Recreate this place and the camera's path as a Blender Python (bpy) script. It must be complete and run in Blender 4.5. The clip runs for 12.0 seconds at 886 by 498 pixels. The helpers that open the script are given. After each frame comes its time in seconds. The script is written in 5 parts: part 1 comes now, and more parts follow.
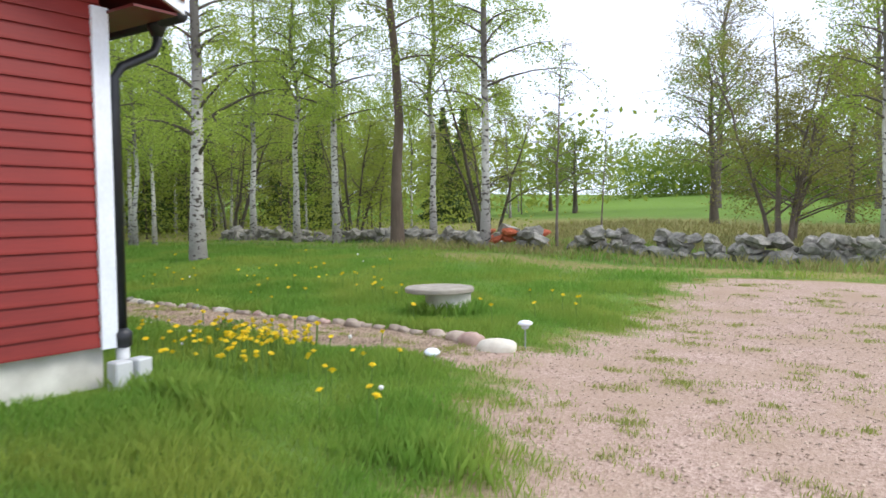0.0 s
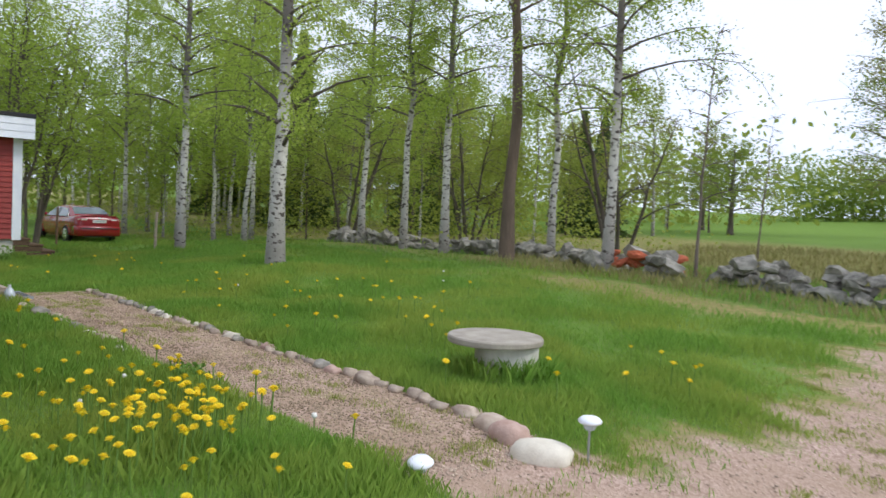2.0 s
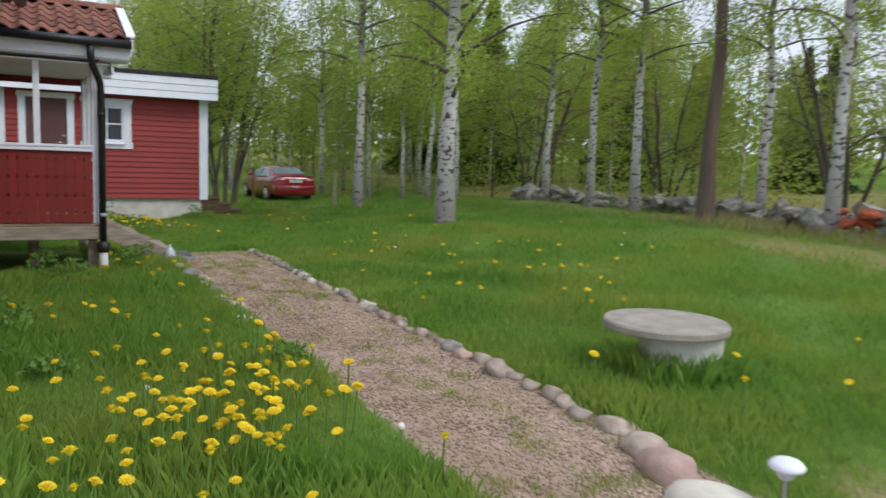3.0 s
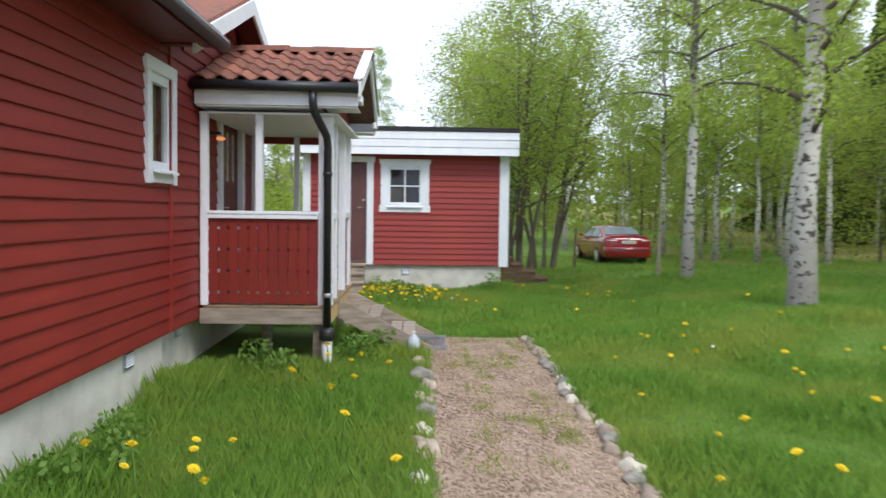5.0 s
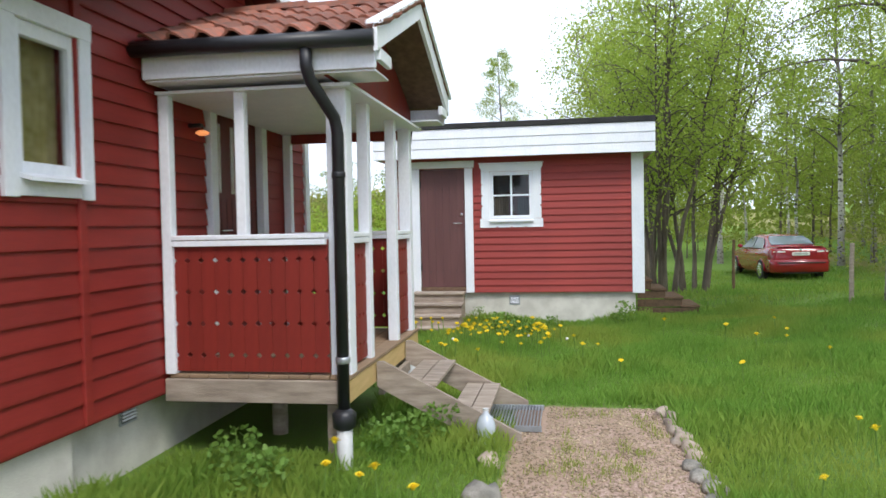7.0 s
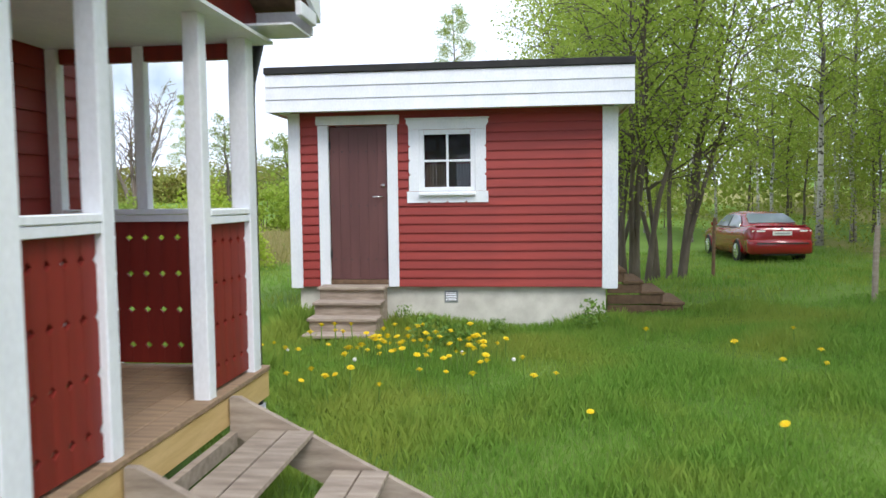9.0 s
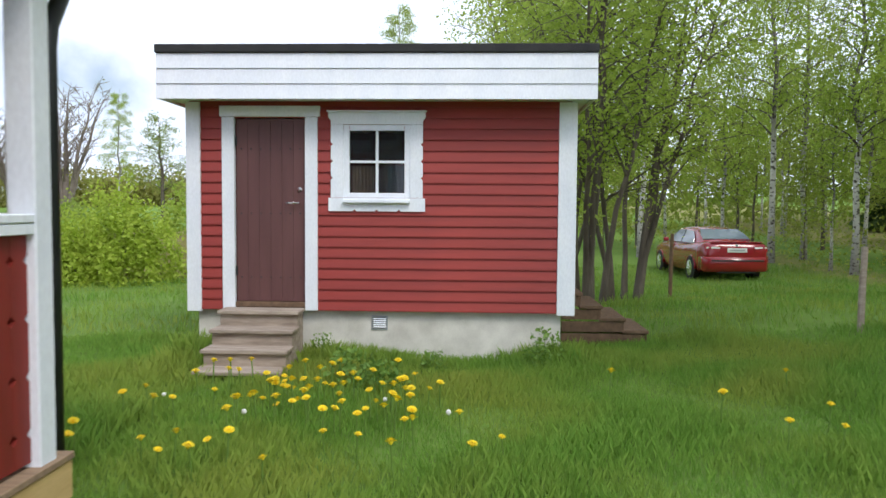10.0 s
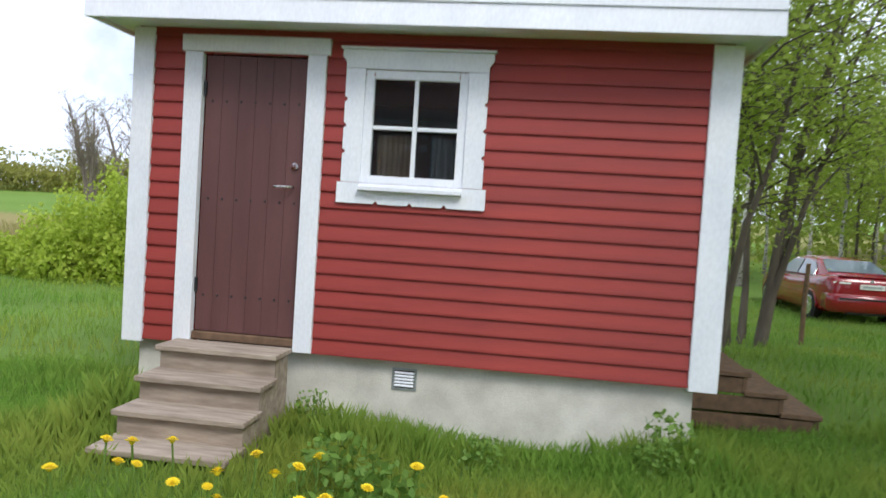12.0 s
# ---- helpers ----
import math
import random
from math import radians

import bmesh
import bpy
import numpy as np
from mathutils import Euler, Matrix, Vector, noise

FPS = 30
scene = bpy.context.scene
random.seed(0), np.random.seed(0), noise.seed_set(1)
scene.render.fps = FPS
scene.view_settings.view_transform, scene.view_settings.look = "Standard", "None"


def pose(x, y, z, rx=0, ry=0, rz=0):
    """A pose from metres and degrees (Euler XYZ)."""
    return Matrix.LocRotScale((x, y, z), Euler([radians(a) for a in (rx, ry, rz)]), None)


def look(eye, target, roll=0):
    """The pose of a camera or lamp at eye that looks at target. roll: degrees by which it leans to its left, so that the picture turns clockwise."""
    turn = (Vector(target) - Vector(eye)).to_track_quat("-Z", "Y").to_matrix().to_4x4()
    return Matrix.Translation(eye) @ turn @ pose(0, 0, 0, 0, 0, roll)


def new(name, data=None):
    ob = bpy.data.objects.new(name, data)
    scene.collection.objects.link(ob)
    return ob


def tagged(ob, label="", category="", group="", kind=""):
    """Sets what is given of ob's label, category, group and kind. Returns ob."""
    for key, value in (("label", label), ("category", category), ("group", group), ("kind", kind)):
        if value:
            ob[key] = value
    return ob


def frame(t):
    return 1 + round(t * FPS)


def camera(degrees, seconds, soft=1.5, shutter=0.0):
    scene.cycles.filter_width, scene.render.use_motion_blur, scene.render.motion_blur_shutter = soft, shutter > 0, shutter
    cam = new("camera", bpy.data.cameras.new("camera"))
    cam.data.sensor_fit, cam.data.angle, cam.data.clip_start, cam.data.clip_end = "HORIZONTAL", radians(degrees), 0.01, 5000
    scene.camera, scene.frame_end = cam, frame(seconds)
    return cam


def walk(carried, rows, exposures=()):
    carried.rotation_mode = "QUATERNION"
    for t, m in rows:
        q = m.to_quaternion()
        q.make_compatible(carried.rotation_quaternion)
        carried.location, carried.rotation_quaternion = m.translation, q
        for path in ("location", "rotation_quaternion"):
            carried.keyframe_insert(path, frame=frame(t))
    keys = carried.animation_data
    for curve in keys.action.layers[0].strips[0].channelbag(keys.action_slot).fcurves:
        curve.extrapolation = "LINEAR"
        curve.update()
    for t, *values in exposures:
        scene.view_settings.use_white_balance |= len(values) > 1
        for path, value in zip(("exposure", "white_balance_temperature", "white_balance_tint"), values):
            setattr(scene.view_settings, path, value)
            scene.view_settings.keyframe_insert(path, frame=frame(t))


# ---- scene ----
cam = camera(60.9, 12.0, shutter=0.4)
METRES, EYE, TILT, LEAN, TURN = 17.4, 1.5, 0.0, 0.0, 35.3
ROWS = [
    (0.0, 0.0, 0.0, 0.0, -0.03, -2.88, 0.56),
    (0.5, 0.01, 0.0374, 0.0004, -2.93, -2.27, -0.1),
    (1.0, 0.0214, 0.0789, 0.004, -5.82, -1.5, -1.77),
    (1.5, 0.0339, 0.1203, 0.0046, 5.21, -3.31, -2.25),
    (2.0, 0.0458, 0.1619, 0.0071, 11.37, -2.67, -2.86),
    (2.5, 0.0521, 0.2018, 0.0063, 17.98, -4.1, -3.07),
    (3.0, 0.0501, 0.2426, 0.0057, 26.48, -6.53, -1.96),
    (3.5, 0.0438, 0.2845, 0.0068, 33.09, -6.02, -1.89),
    (5.5, -0.0384, 0.4362, 0.0108, 60.18, -3.65, 0.09),
    (6.0, -0.0656, 0.4661, 0.0092, 65.54, -4.51, 1.14),
    (6.5, -0.0957, 0.4939, 0.0109, 64.49, -1.51, 2.1),
    (8.5, -0.2217, 0.5966, 0.0101, 63.15, -4.45, -1.89),
    (9.0, -0.2547, 0.6206, 0.0114, 61.11, -3.77, 0.67),
    (9.5, -0.2882, 0.6457, 0.0111, 61.68, -5.34, 0.18),
    (10.0, -0.3211, 0.6708, 0.011, 57.18, -3.05, -0.43),
    (10.5, -0.3532, 0.6947, 0.0102, 59.01, -3.56, -0.04),
    (11.0, -0.388, 0.7174, 0.0104, 57.96, -0.05, -1.46),
    (11.5, -0.4205, 0.7402, 0.009, 60.32, -0.06, -2.46),
    (12.0, -0.458, 0.7603, 0.0065, 62.66, -2.53, -3.67),
]
walk(cam, [(t, pose(0, 0, EYE, TILT, LEAN, TURN) @ pose(METRES * x, METRES * y, METRES * z, 90 + pitch, roll, yaw)) for t, x, y, z, yaw, pitch, roll in ROWS], [(0.0, 0.08), (1.5, -0.1), (2.5, -0.3), (3.2, -0.42), (3.8, -0.35), (5.4, 0.12), (8.8, 0.2), (9.6, 0.06), (10.6, 0.0), (11.3, 0.1), (12.0, 0.05)])

# ---- world, sun ----
world = bpy.data.worlds.new("world")
scene.world = world
world.use_nodes = True
wn, wl = world.node_tree.nodes, world.node_tree.links
sky = wn.new("ShaderNodeTexSky")
sky.sky_type, sky.sun_disc = "NISHITA", False
sky.sun_elevation, sky.sun_rotation = radians(48), radians(60)
wc = wn.new("ShaderNodeTexCoord")
wnz = wn.new("ShaderNodeTexNoise")
wnz.inputs["Scale"].default_value, wnz.inputs["Detail"].default_value = 3.2, 7
wramp = wn.new("ShaderNodeValToRGB")
wramp.color_ramp.elements[0].position, wramp.color_ramp.elements[1].position = 0.22, 0.36
wmix = wn.new("ShaderNodeMixRGB")
wmix.inputs[2].default_value = (10.8, 11.8, 14.2, 1)
wl.new(wc.outputs["Generated"], wnz.inputs["Vector"])
wl.new(wnz.outputs["Fac"], wramp.inputs[0])
wl.new(wramp.outputs[0], wmix.inputs[0])
wl.new(sky.outputs[0], wmix.inputs[1])
wl.new(wmix.outputs[0], wn["Background"].inputs[0])
wn["Background"].inputs[1].default_value = 0.106
sun_data = bpy.data.lights.new("sun", "SUN")
sun_data.energy, sun_data.angle, sun_data.color = 2.0, radians(20), (1.0, 0.96, 0.9)
sun = new("sun", sun_data)
sun.matrix_world = look((30, 30, 50), (30 - 0.58, 30 - 0.34, 50 - 0.74))


# ---- materials ----
def mat(name, c1, c2, scale=6.0, rough=0.8, bump=0.2, fine=60.0, vary=0.12, stretch=(1, 1, 1), metal=0.0, dist=0.02, coat=0.0, rand="object"):
    """Two-tone procedural surface: broad stains, fine grain with relief, and a difference from piece to piece."""
    m = bpy.data.materials.new(name)
    m.use_nodes = True
    n, l = m.node_tree.nodes, m.node_tree.links
    b = n["Principled BSDF"]
    b.inputs["Metallic"].default_value = metal
    b.inputs["Coat Weight"].default_value = coat
    tc = n.new("ShaderNodeTexCoord")
    mp = n.new("ShaderNodeMapping")
    mp.inputs["Scale"].default_value = stretch
    l.new(tc.outputs["Object"], mp.inputs[0])
    big, small = n.new("ShaderNodeTexNoise"), n.new("ShaderNodeTexNoise")
    big.inputs["Scale"].default_value, big.inputs["Detail"].default_value = scale, 6
    small.inputs["Scale"].default_value, small.inputs["Detail"].default_value = fine, 4
    ramp = n.new("ShaderNodeMapRange")
    ramp.inputs[1].default_value, ramp.inputs[2].default_value = 0.32, 0.68
    mix = n.new("ShaderNodeMixRGB")
    mix.inputs[1].default_value, mix.inputs[2].default_value = (*c1, 1), (*c2, 1)
    l.new(mp.outputs[0], big.inputs["Vector"])
    l.new(mp.outputs[0], small.inputs["Vector"])
    l.new(big.outputs["Fac"], ramp.inputs[0])
    l.new(ramp.outputs[0], mix.inputs[0])
    hsv = n.new("ShaderNodeHueSaturation")
    if rand == "object":
        info = n.new("ShaderNodeObjectInfo").outputs["Random"]
    else:
        info = n.new("ShaderNodeNewGeometry").outputs["Random Per Island"]
    add = n.new("ShaderNodeMath")
    add.operation = "MULTIPLY_ADD"
    add.inputs[1].default_value, add.inputs[2].default_value = 2 * vary, 0.9 - vary
    l.new(info, add.inputs[0])
    add2 = n.new("ShaderNodeMath")
    add2.operation = "MULTIPLY_ADD"
    add2.inputs[1].default_value = 0.24
    l.new(small.outputs["Fac"], add2.inputs[0])
    l.new(add.outputs[0], add2.inputs[2])
    l.new(add2.outputs[0], hsv.inputs["Value"])
    l.new(mix.outputs[0], hsv.inputs["Color"])
    l.new(hsv.outputs[0], b.inputs["Base Color"])
    rr = n.new("ShaderNodeMapRange")
    rr.inputs[3].default_value, rr.inputs[4].default_value = max(0.02, rough - 0.1), min(1, rough + 0.1)
    l.new(big.outputs["Fac"], rr.inputs[0])
    l.new(rr.outputs[0], b.inputs["Roughness"])
    if bump:
        bp = n.new("ShaderNodeBump")
        bp.inputs["Strength"].default_value, bp.inputs["Distance"].default_value = bump, dist
        l.new(small.outputs["Fac"], bp.inputs["Height"])
        l.new(bp.outputs[0], b.inputs["Normal"])
    return m


def leafy(name, c1, c2, rough=0.55, trans=0.35, patch=None):
    """Thin leaves or blades: colour differs leaf by leaf, and light passes through."""
    m = bpy.data.materials.new(name)
    m.use_nodes = True
    n, l = m.node_tree.nodes, m.node_tree.links
    b = n["Principled BSDF"]
    geo, info = n.new("ShaderNodeNewGeometry"), n.new("ShaderNodeObjectInfo")
    add = n.new("ShaderNodeMath")
    add.operation = "MULTIPLY_ADD"
    add.inputs[1].default_value = 0.35
    add.use_clamp = True
    mul = n.new("ShaderNodeMath")
    mul.operation = "MULTIPLY"
    mul.inputs[1].default_value = 0.65
    l.new(info.outputs["Random"], add.inputs[0])
    l.new(geo.outputs["Random Per Island"], mul.inputs[0])
    l.new(mul.outputs[0], add.inputs[2])
    mix = n.new("ShaderNodeMixRGB")
    mix.inputs[1].default_value, mix.inputs[2].default_value = (*c1, 1), (*c2, 1)
    l.new(add.outputs[0], mix.inputs[0])
    if patch:
        tc, nz, rg, mix2 = n.new("ShaderNodeTexCoord"), n.new("ShaderNodeTexNoise"), n.new("ShaderNodeMapRange"), n.new("ShaderNodeMixRGB")
        nz.inputs["Scale"].default_value, nz.inputs["Detail"].default_value = 0.7, 5
        rg.inputs[1].default_value, rg.inputs[2].default_value, rg.inputs[4].default_value = 0.42, 0.66, 0.85
        l.new(tc.outputs["Object"], nz.inputs["Vector"])
        l.new(nz.outputs["Fac"], rg.inputs[0])
        l.new(rg.outputs[0], mix2.inputs[0])
        l.new(mix.outputs[0], mix2.inputs[1])
        mix2.inputs[2].default_value = (*patch, 1)
        mix = mix2
    l.new(mix.outputs[0], b.inputs["Base Color"])
    b.inputs["Roughness"].default_value = rough
    b.inputs["Specular IOR Level"].default_value = 0.3
    tr = n.new("ShaderNodeBsdfTranslucent")
    l.new(mix.outputs[0], tr.inputs["Color"])
    ms = n.new("ShaderNodeMixShader")
    ms.inputs[0].default_value = trans
    l.new(b.outputs[0], ms.inputs[1])
    l.new(tr.outputs[0], ms.inputs[2])
    l.new(ms.outputs[0], n["Material Output"].inputs[0])
    return m


def glass_mat(name, tint, rough=0.03, clear=0.5):
    m = bpy.data.materials.new(name)
    m.use_nodes = True
    n, l = m.node_tree.nodes, m.node_tree.links
    b = n["Principled BSDF"]
    b.inputs["Base Color"].default_value = (*tint, 1)
    b.inputs["Roughness"].default_value = rough
    b.inputs["Specular IOR Level"].default_value = 0.8
    tr = n.new("ShaderNodeBsdfTransparent")
    ms = n.new("ShaderNodeMixShader")
    ms.inputs[0].default_value = clear
    l.new(b.outputs[0], ms.inputs[1])
    l.new(tr.outputs[0], ms.inputs[2])
    l.new(ms.outputs[0], n["Material Output"].inputs[0])
    return m


M_RED = mat("red_paint", (0.20, 0.014, 0.011), (0.28, 0.024, 0.017), 3, 0.62, 0.25, 45, 0.07, (0.35, 0.35, 3), dist=0.004)
M_REDSHED = mat("red_shed_paint", (0.25, 0.030, 0.026), (0.33, 0.042, 0.034), 3, 0.62, 0.25, 45, 0.07, (0.35, 0.35, 3), dist=0.004)
M_REDPANEL = mat("red_panel_paint", (0.165, 0.012, 0.007), (0.23, 0.019, 0.011), 4, 0.6, 0.2, 50, 0.06, (3, 3, 0.4), dist=0.004)
M_WHITE = mat("white_paint", (0.76, 0.80, 0.87), (0.83, 0.86, 0.91), 5, 0.5, 0.15, 60, 0.03, (1, 1, 0.5), dist=0.003)
M_CONC = mat("plinth_concrete", (0.52, 0.50, 0.45), (0.70, 0.68, 0.62), 4, 0.9, 0.4, 90, 0.03, dist=0.006)
M_LID = mat("lid_concrete", (0.27, 0.24, 0.20), (0.42, 0.38, 0.32), 5, 0.92, 0.6, 70, 0.03, dist=0.008)
M_DOOR = mat("brown_door_paint", (0.10, 0.042, 0.042), (0.135, 0.058, 0.056), 3, 0.55, 0.2, 60, 0.03, (2, 2, 0.3), dist=0.003)
M_PDOOR = mat("dark_red_door_paint", (0.11, 0.016, 0.013), (0.15, 0.022, 0.017), 3, 0.5, 0.15, 60, 0.03, (2, 2, 0.3), dist=0.003)
M_WOOD = mat("grey_weathered_wood", (0.25, 0.20, 0.16), (0.42, 0.35, 0.285), 8, 0.85, 0.5, 60, 0.10, (3, 0.5, 3), dist=0.005)
M_DECK = mat("deck_wood", (0.20, 0.135, 0.085), (0.33, 0.225, 0.14), 8, 0.8, 0.4, 60, 0.1, (4, 0.4, 3), dist=0.004)
M_NEWWOOD = mat("yellow_pine", (0.50, 0.34, 0.13), (0.62, 0.44, 0.2), 6, 0.75, 0.3, 60, 0.06, (0.5, 4, 4), dist=0.004)
M_DARKWOOD = mat("brown_stained_wood", (0.10, 0.06, 0.035), (0.18, 0.11, 0.065), 8, 0.8, 0.4, 60, 0.08, (2, 2, 2), dist=0.005)
M_BLACK = mat("black_metal", (0.012, 0.013, 0.016), (0.022, 0.023, 0.027), 6, 0.38, 0.05, 60, 0.03)
M_FELT = mat("black_roofing", (0.018, 0.018, 0.02), (0.035, 0.034, 0.034), 6, 0.85, 0.4, 120, 0.03)
M_TILE = mat("clay_tile", (0.32, 0.095, 0.05), (0.15, 0.085, 0.065), 11, 0.85, 0.5, 80, 0.34, dist=0.006)
M_GREYPVC = mat("grey_pipe", (0.52, 0.54, 0.55), (0.62, 0.63, 0.63), 6, 0.5, 0.05, 60, 0.02)
M_STONE = mat("field_stone", (0.13, 0.125, 0.105), (0.38, 0.355, 0.31), 5, 0.93, 0.8, 30, 0.2, dist=0.02)
M_EDGE = mat("edging_stone", (0.28, 0.21, 0.165), (0.50, 0.42, 0.34), 7, 0.9, 0.5, 60, 0.2, dist=0.01)
M_PALE = mat("pale_stone", (0.58, 0.53, 0.44), (0.72, 0.68, 0.58), 7, 0.9, 0.4, 60, 0.06, dist=0.01)
M_PINK = mat("pink_granite", (0.40, 0.26, 0.21), (0.55, 0.40, 0.34), 9, 0.9, 0.5, 60, 0.1, dist=0.01)
M_REDBRICK = mat("broken_brick", (0.40, 0.09, 0.04), (0.5, 0.14, 0.07), 9, 0.9, 0.4, 60, 0.15)
M_STEEL = mat("galvanised_steel", (0.36, 0.39, 0.42), (0.46, 0.49, 0.52), 8, 0.45, 0.1, 60, 0.03, metal=0.7)
M_CHROME = mat("brushed_steel", (0.6, 0.6, 0.6), (0.7, 0.7, 0.7), 8, 0.25, 0.0, 60, 0.02, metal=1.0)
M_BARK = mat("grey_bark", (0.075, 0.06, 0.045), (0.15, 0.125, 0.10), 5, 0.95, 0.9, 22, 0.12, (1, 1, 0.3), dist=0.03)
M_PINE = mat("pine_bark", (0.095, 0.068, 0.05), (0.17, 0.125, 0.095), 4, 0.95, 0.9, 18, 0.05, (1, 1, 0.3), dist=0.03)
M_TWIG = mat("bare_twig", (0.13, 0.10, 0.085), (0.2, 0.165, 0.14), 5, 0.95, 0.2, 22, 0.1)
M_CAR = mat("red_car_paint", (0.25, 0.006, 0.014), (0.28, 0.008, 0.017), 2, 0.22, 0.0, 40, 0.0, coat=0.8)
M_TYRE = mat("tyre_rubber", (0.018, 0.018, 0.018), (0.03, 0.03, 0.03), 9, 0.85, 0.2, 60, 0.02)
M_TAIL = mat("tail_lamp_plastic", (0.30, 0.008, 0.012), (0.36, 0.012, 0.016), 9, 0.15, 0.0, 60, 0.0)
# near-black: painted shade for vent gaps and door grooves, also the car's arch liners
M_DARK = mat("gap_shade_and_liner", (0.02, 0.018, 0.016), (0.035, 0.03, 0.028), 3, 0.9, 0.0, 60, 0.0)
M_CURTAIN = mat("pale_curtain", (0.33, 0.27, 0.18), (0.46, 0.38, 0.27), 5, 0.9, 0.1, 60, 0.05, (6, 6, 0.4))
M_PATTERN = mat("yellow_patterned_cloth", (0.42, 0.36, 0.10), (0.66, 0.58, 0.26), 16, 0.9, 0.1, 60, 0.02)
M_BLUE = mat("blue_curtain", (0.08, 0.13, 0.17), (0.14, 0.2, 0.25), 5, 0.9, 0.1, 60, 0.05, (6, 6, 0.4))
M_GLASS = glass_mat("window_glass", (0.02, 0.022, 0.025), 0.02, 0.55)
M_HOUSEGLASS = glass_mat("house_window_glass", (0.02, 0.022, 0.025), 0.02, 0.8)
# blue-grey base puts some of the reflected sky into the glass colour
M_CARGLASS = glass_mat("car_glass", (0.16, 0.21, 0.26), 0.05, 0.05)
M_CARGLASS.node_tree.nodes["Principled BSDF"].inputs["IOR"].default_value = 2.2
M_STRIP = mat("leaded_glass", (0.6, 0.57, 0.5), (0.8, 0.8, 0.78), 60, 0.2, 0.8, 70, 0.0, metal=0.8)
M_PET = glass_mat("clear_plastic", (0.65, 0.72, 0.82), 0.1, 0.3)
M_PLATE = mat("white_plate", (0.72, 0.72, 0.70), (0.8, 0.8, 0.78), 9, 0.4, 0, 60, 0)
M_YELLOW = mat("dandelion_petals", (0.84, 0.62, 0.012), (0.90, 0.72, 0.025), 60, 0.7, 0.2, 200, 0.06)
M_SEED = mat("dandelion_seed", (0.68, 0.67, 0.63), (0.8, 0.8, 0.76), 60, 0.9, 0.2, 200, 0.05)
M_LEAF = leafy("birch_leaves", (0.26, 0.38, 0.045), (0.48, 0.58, 0.12), trans=0.55)
M_FOREST = leafy("forest_leaves", (0.22, 0.29, 0.045), (0.42, 0.47, 0.10), trans=0.55)
M_BROWNLEAF = leafy("budding_leaves", (0.22, 0.23, 0.055), (0.38, 0.37, 0.10), trans=0.4)
M_BUSHLEAF = leafy("bright_shrub_leaves", (0.28, 0.40, 0.035), (0.48, 0.58, 0.09), trans=0.45)
M_APPLE = leafy("fruit_tree_leaves", (0.18, 0.28, 0.04), (0.34, 0.42, 0.09), trans=0.45)
M_SPRUCE = leafy("spruce_needles", (0.05, 0.09, 0.025), (0.10, 0.16, 0.045), trans=0.2)
M_GRASS = leafy("grass_blades", (0.12, 0.27, 0.035), (0.29, 0.47, 0.09), trans=0.5, patch=(0.36, 0.43, 0.085))
M_TUFT = leafy("tuft_blades", (0.24, 0.32, 0.06), (0.42, 0.43, 0.14), trans=0.35)
M_WEED = leafy("weed_leaves", (0.12, 0.24, 0.04), (0.22, 0.36, 0.075), trans=0.35)
M_STEM = leafy("green_stems", (0.13, 0.24, 0.04), (0.2, 0.32, 0.07), trans=0.2)
M_PATHPEBBLE = mat("path_pebble", (0.25, 0.185, 0.12), (0.47, 0.37, 0.26), 3, 0.9, 0.2, 60, 0.3, rand="island")
M_PEBBLE = mat("pebble", (0.33, 0.24, 0.175), (0.56, 0.445, 0.345), 3, 0.9, 0.2, 60, 0.3, rand="island")


def birch_bark():
    m = mat("birch_bark", (0.52, 0.50, 0.46), (0.68, 0.66, 0.62), 5, 0.85, 0.3, 30, 0.05)
    n, l = m.node_tree.nodes, m.node_tree.links
    b = n["Principled BSDF"]
    old = b.inputs["Base Color"].links[0].from_socket
    tc = n.new("ShaderNodeTexCoord")
    mp = n.new("ShaderNodeMapping")
    mp.inputs["Scale"].default_value = (3.2, 3.2, 4.6)
    nz = n.new("ShaderNodeTexNoise")
    nz.inputs["Scale"].default_value, nz.inputs["Detail"].default_value = 2.6, 6
    l.new(tc.outputs["Object"], mp.inputs[0])
    l.new(mp.outputs[0], nz.inputs["Vector"])
    ramp = n.new("ShaderNodeValToRGB")
    ramp.color_ramp.elements[0].position, ramp.color_ramp.elements[1].position = 0.52, 0.60
    l.new(nz.outputs["Fac"], ramp.inputs[0])
    # rough dark bark round the foot and dark upper limbs, as birches have
    sep = n.new("ShaderNodeSeparateXYZ")
    l.new(tc.outputs["Object"], sep.inputs[0])
    hi = n.new("ShaderNodeMapRange")
    hi.inputs[1].default_value, hi.inputs[2].default_value = 3.2, 4.9
    hi.inputs[3].default_value, hi.inputs[4].default_value = 0.0, 0.85
    l.new(sep.outputs["Z"], hi.inputs[0])
    lo = n.new("ShaderNodeMapRange")
    lo.inputs[1].default_value, lo.inputs[2].default_value = 0.2, 2.2
    lo.inputs[3].default_value, lo.inputs[4].default_value = 0.68, 0.0
    l.new(sep.outputs["Z"], lo.inputs[0])
    mx = n.new("ShaderNodeMath")
    mx.operation = "MAXIMUM"
    l.new(hi.outputs[0], mx.inputs[0])
    l.new(lo.outputs[0], mx.inputs[1])
    mx2 = n.new("ShaderNodeMath")
    mx2.operation = "MAXIMUM"
    l.new(mx.outputs[0], mx2.inputs[0])
    l.new(ramp.outputs[0], mx2.inputs[1])
    mix = n.new("ShaderNodeMixRGB")
    mix.inputs[2].default_value = (0.075, 0.062, 0.052, 1)
    l.new(mx2.outputs[0], mix.inputs[0])
    l.new(old, mix.inputs[1])
    l.new(mix.outputs[0], b.inputs["Base Color"])
    return m


M_BIRCH = birch_bark()


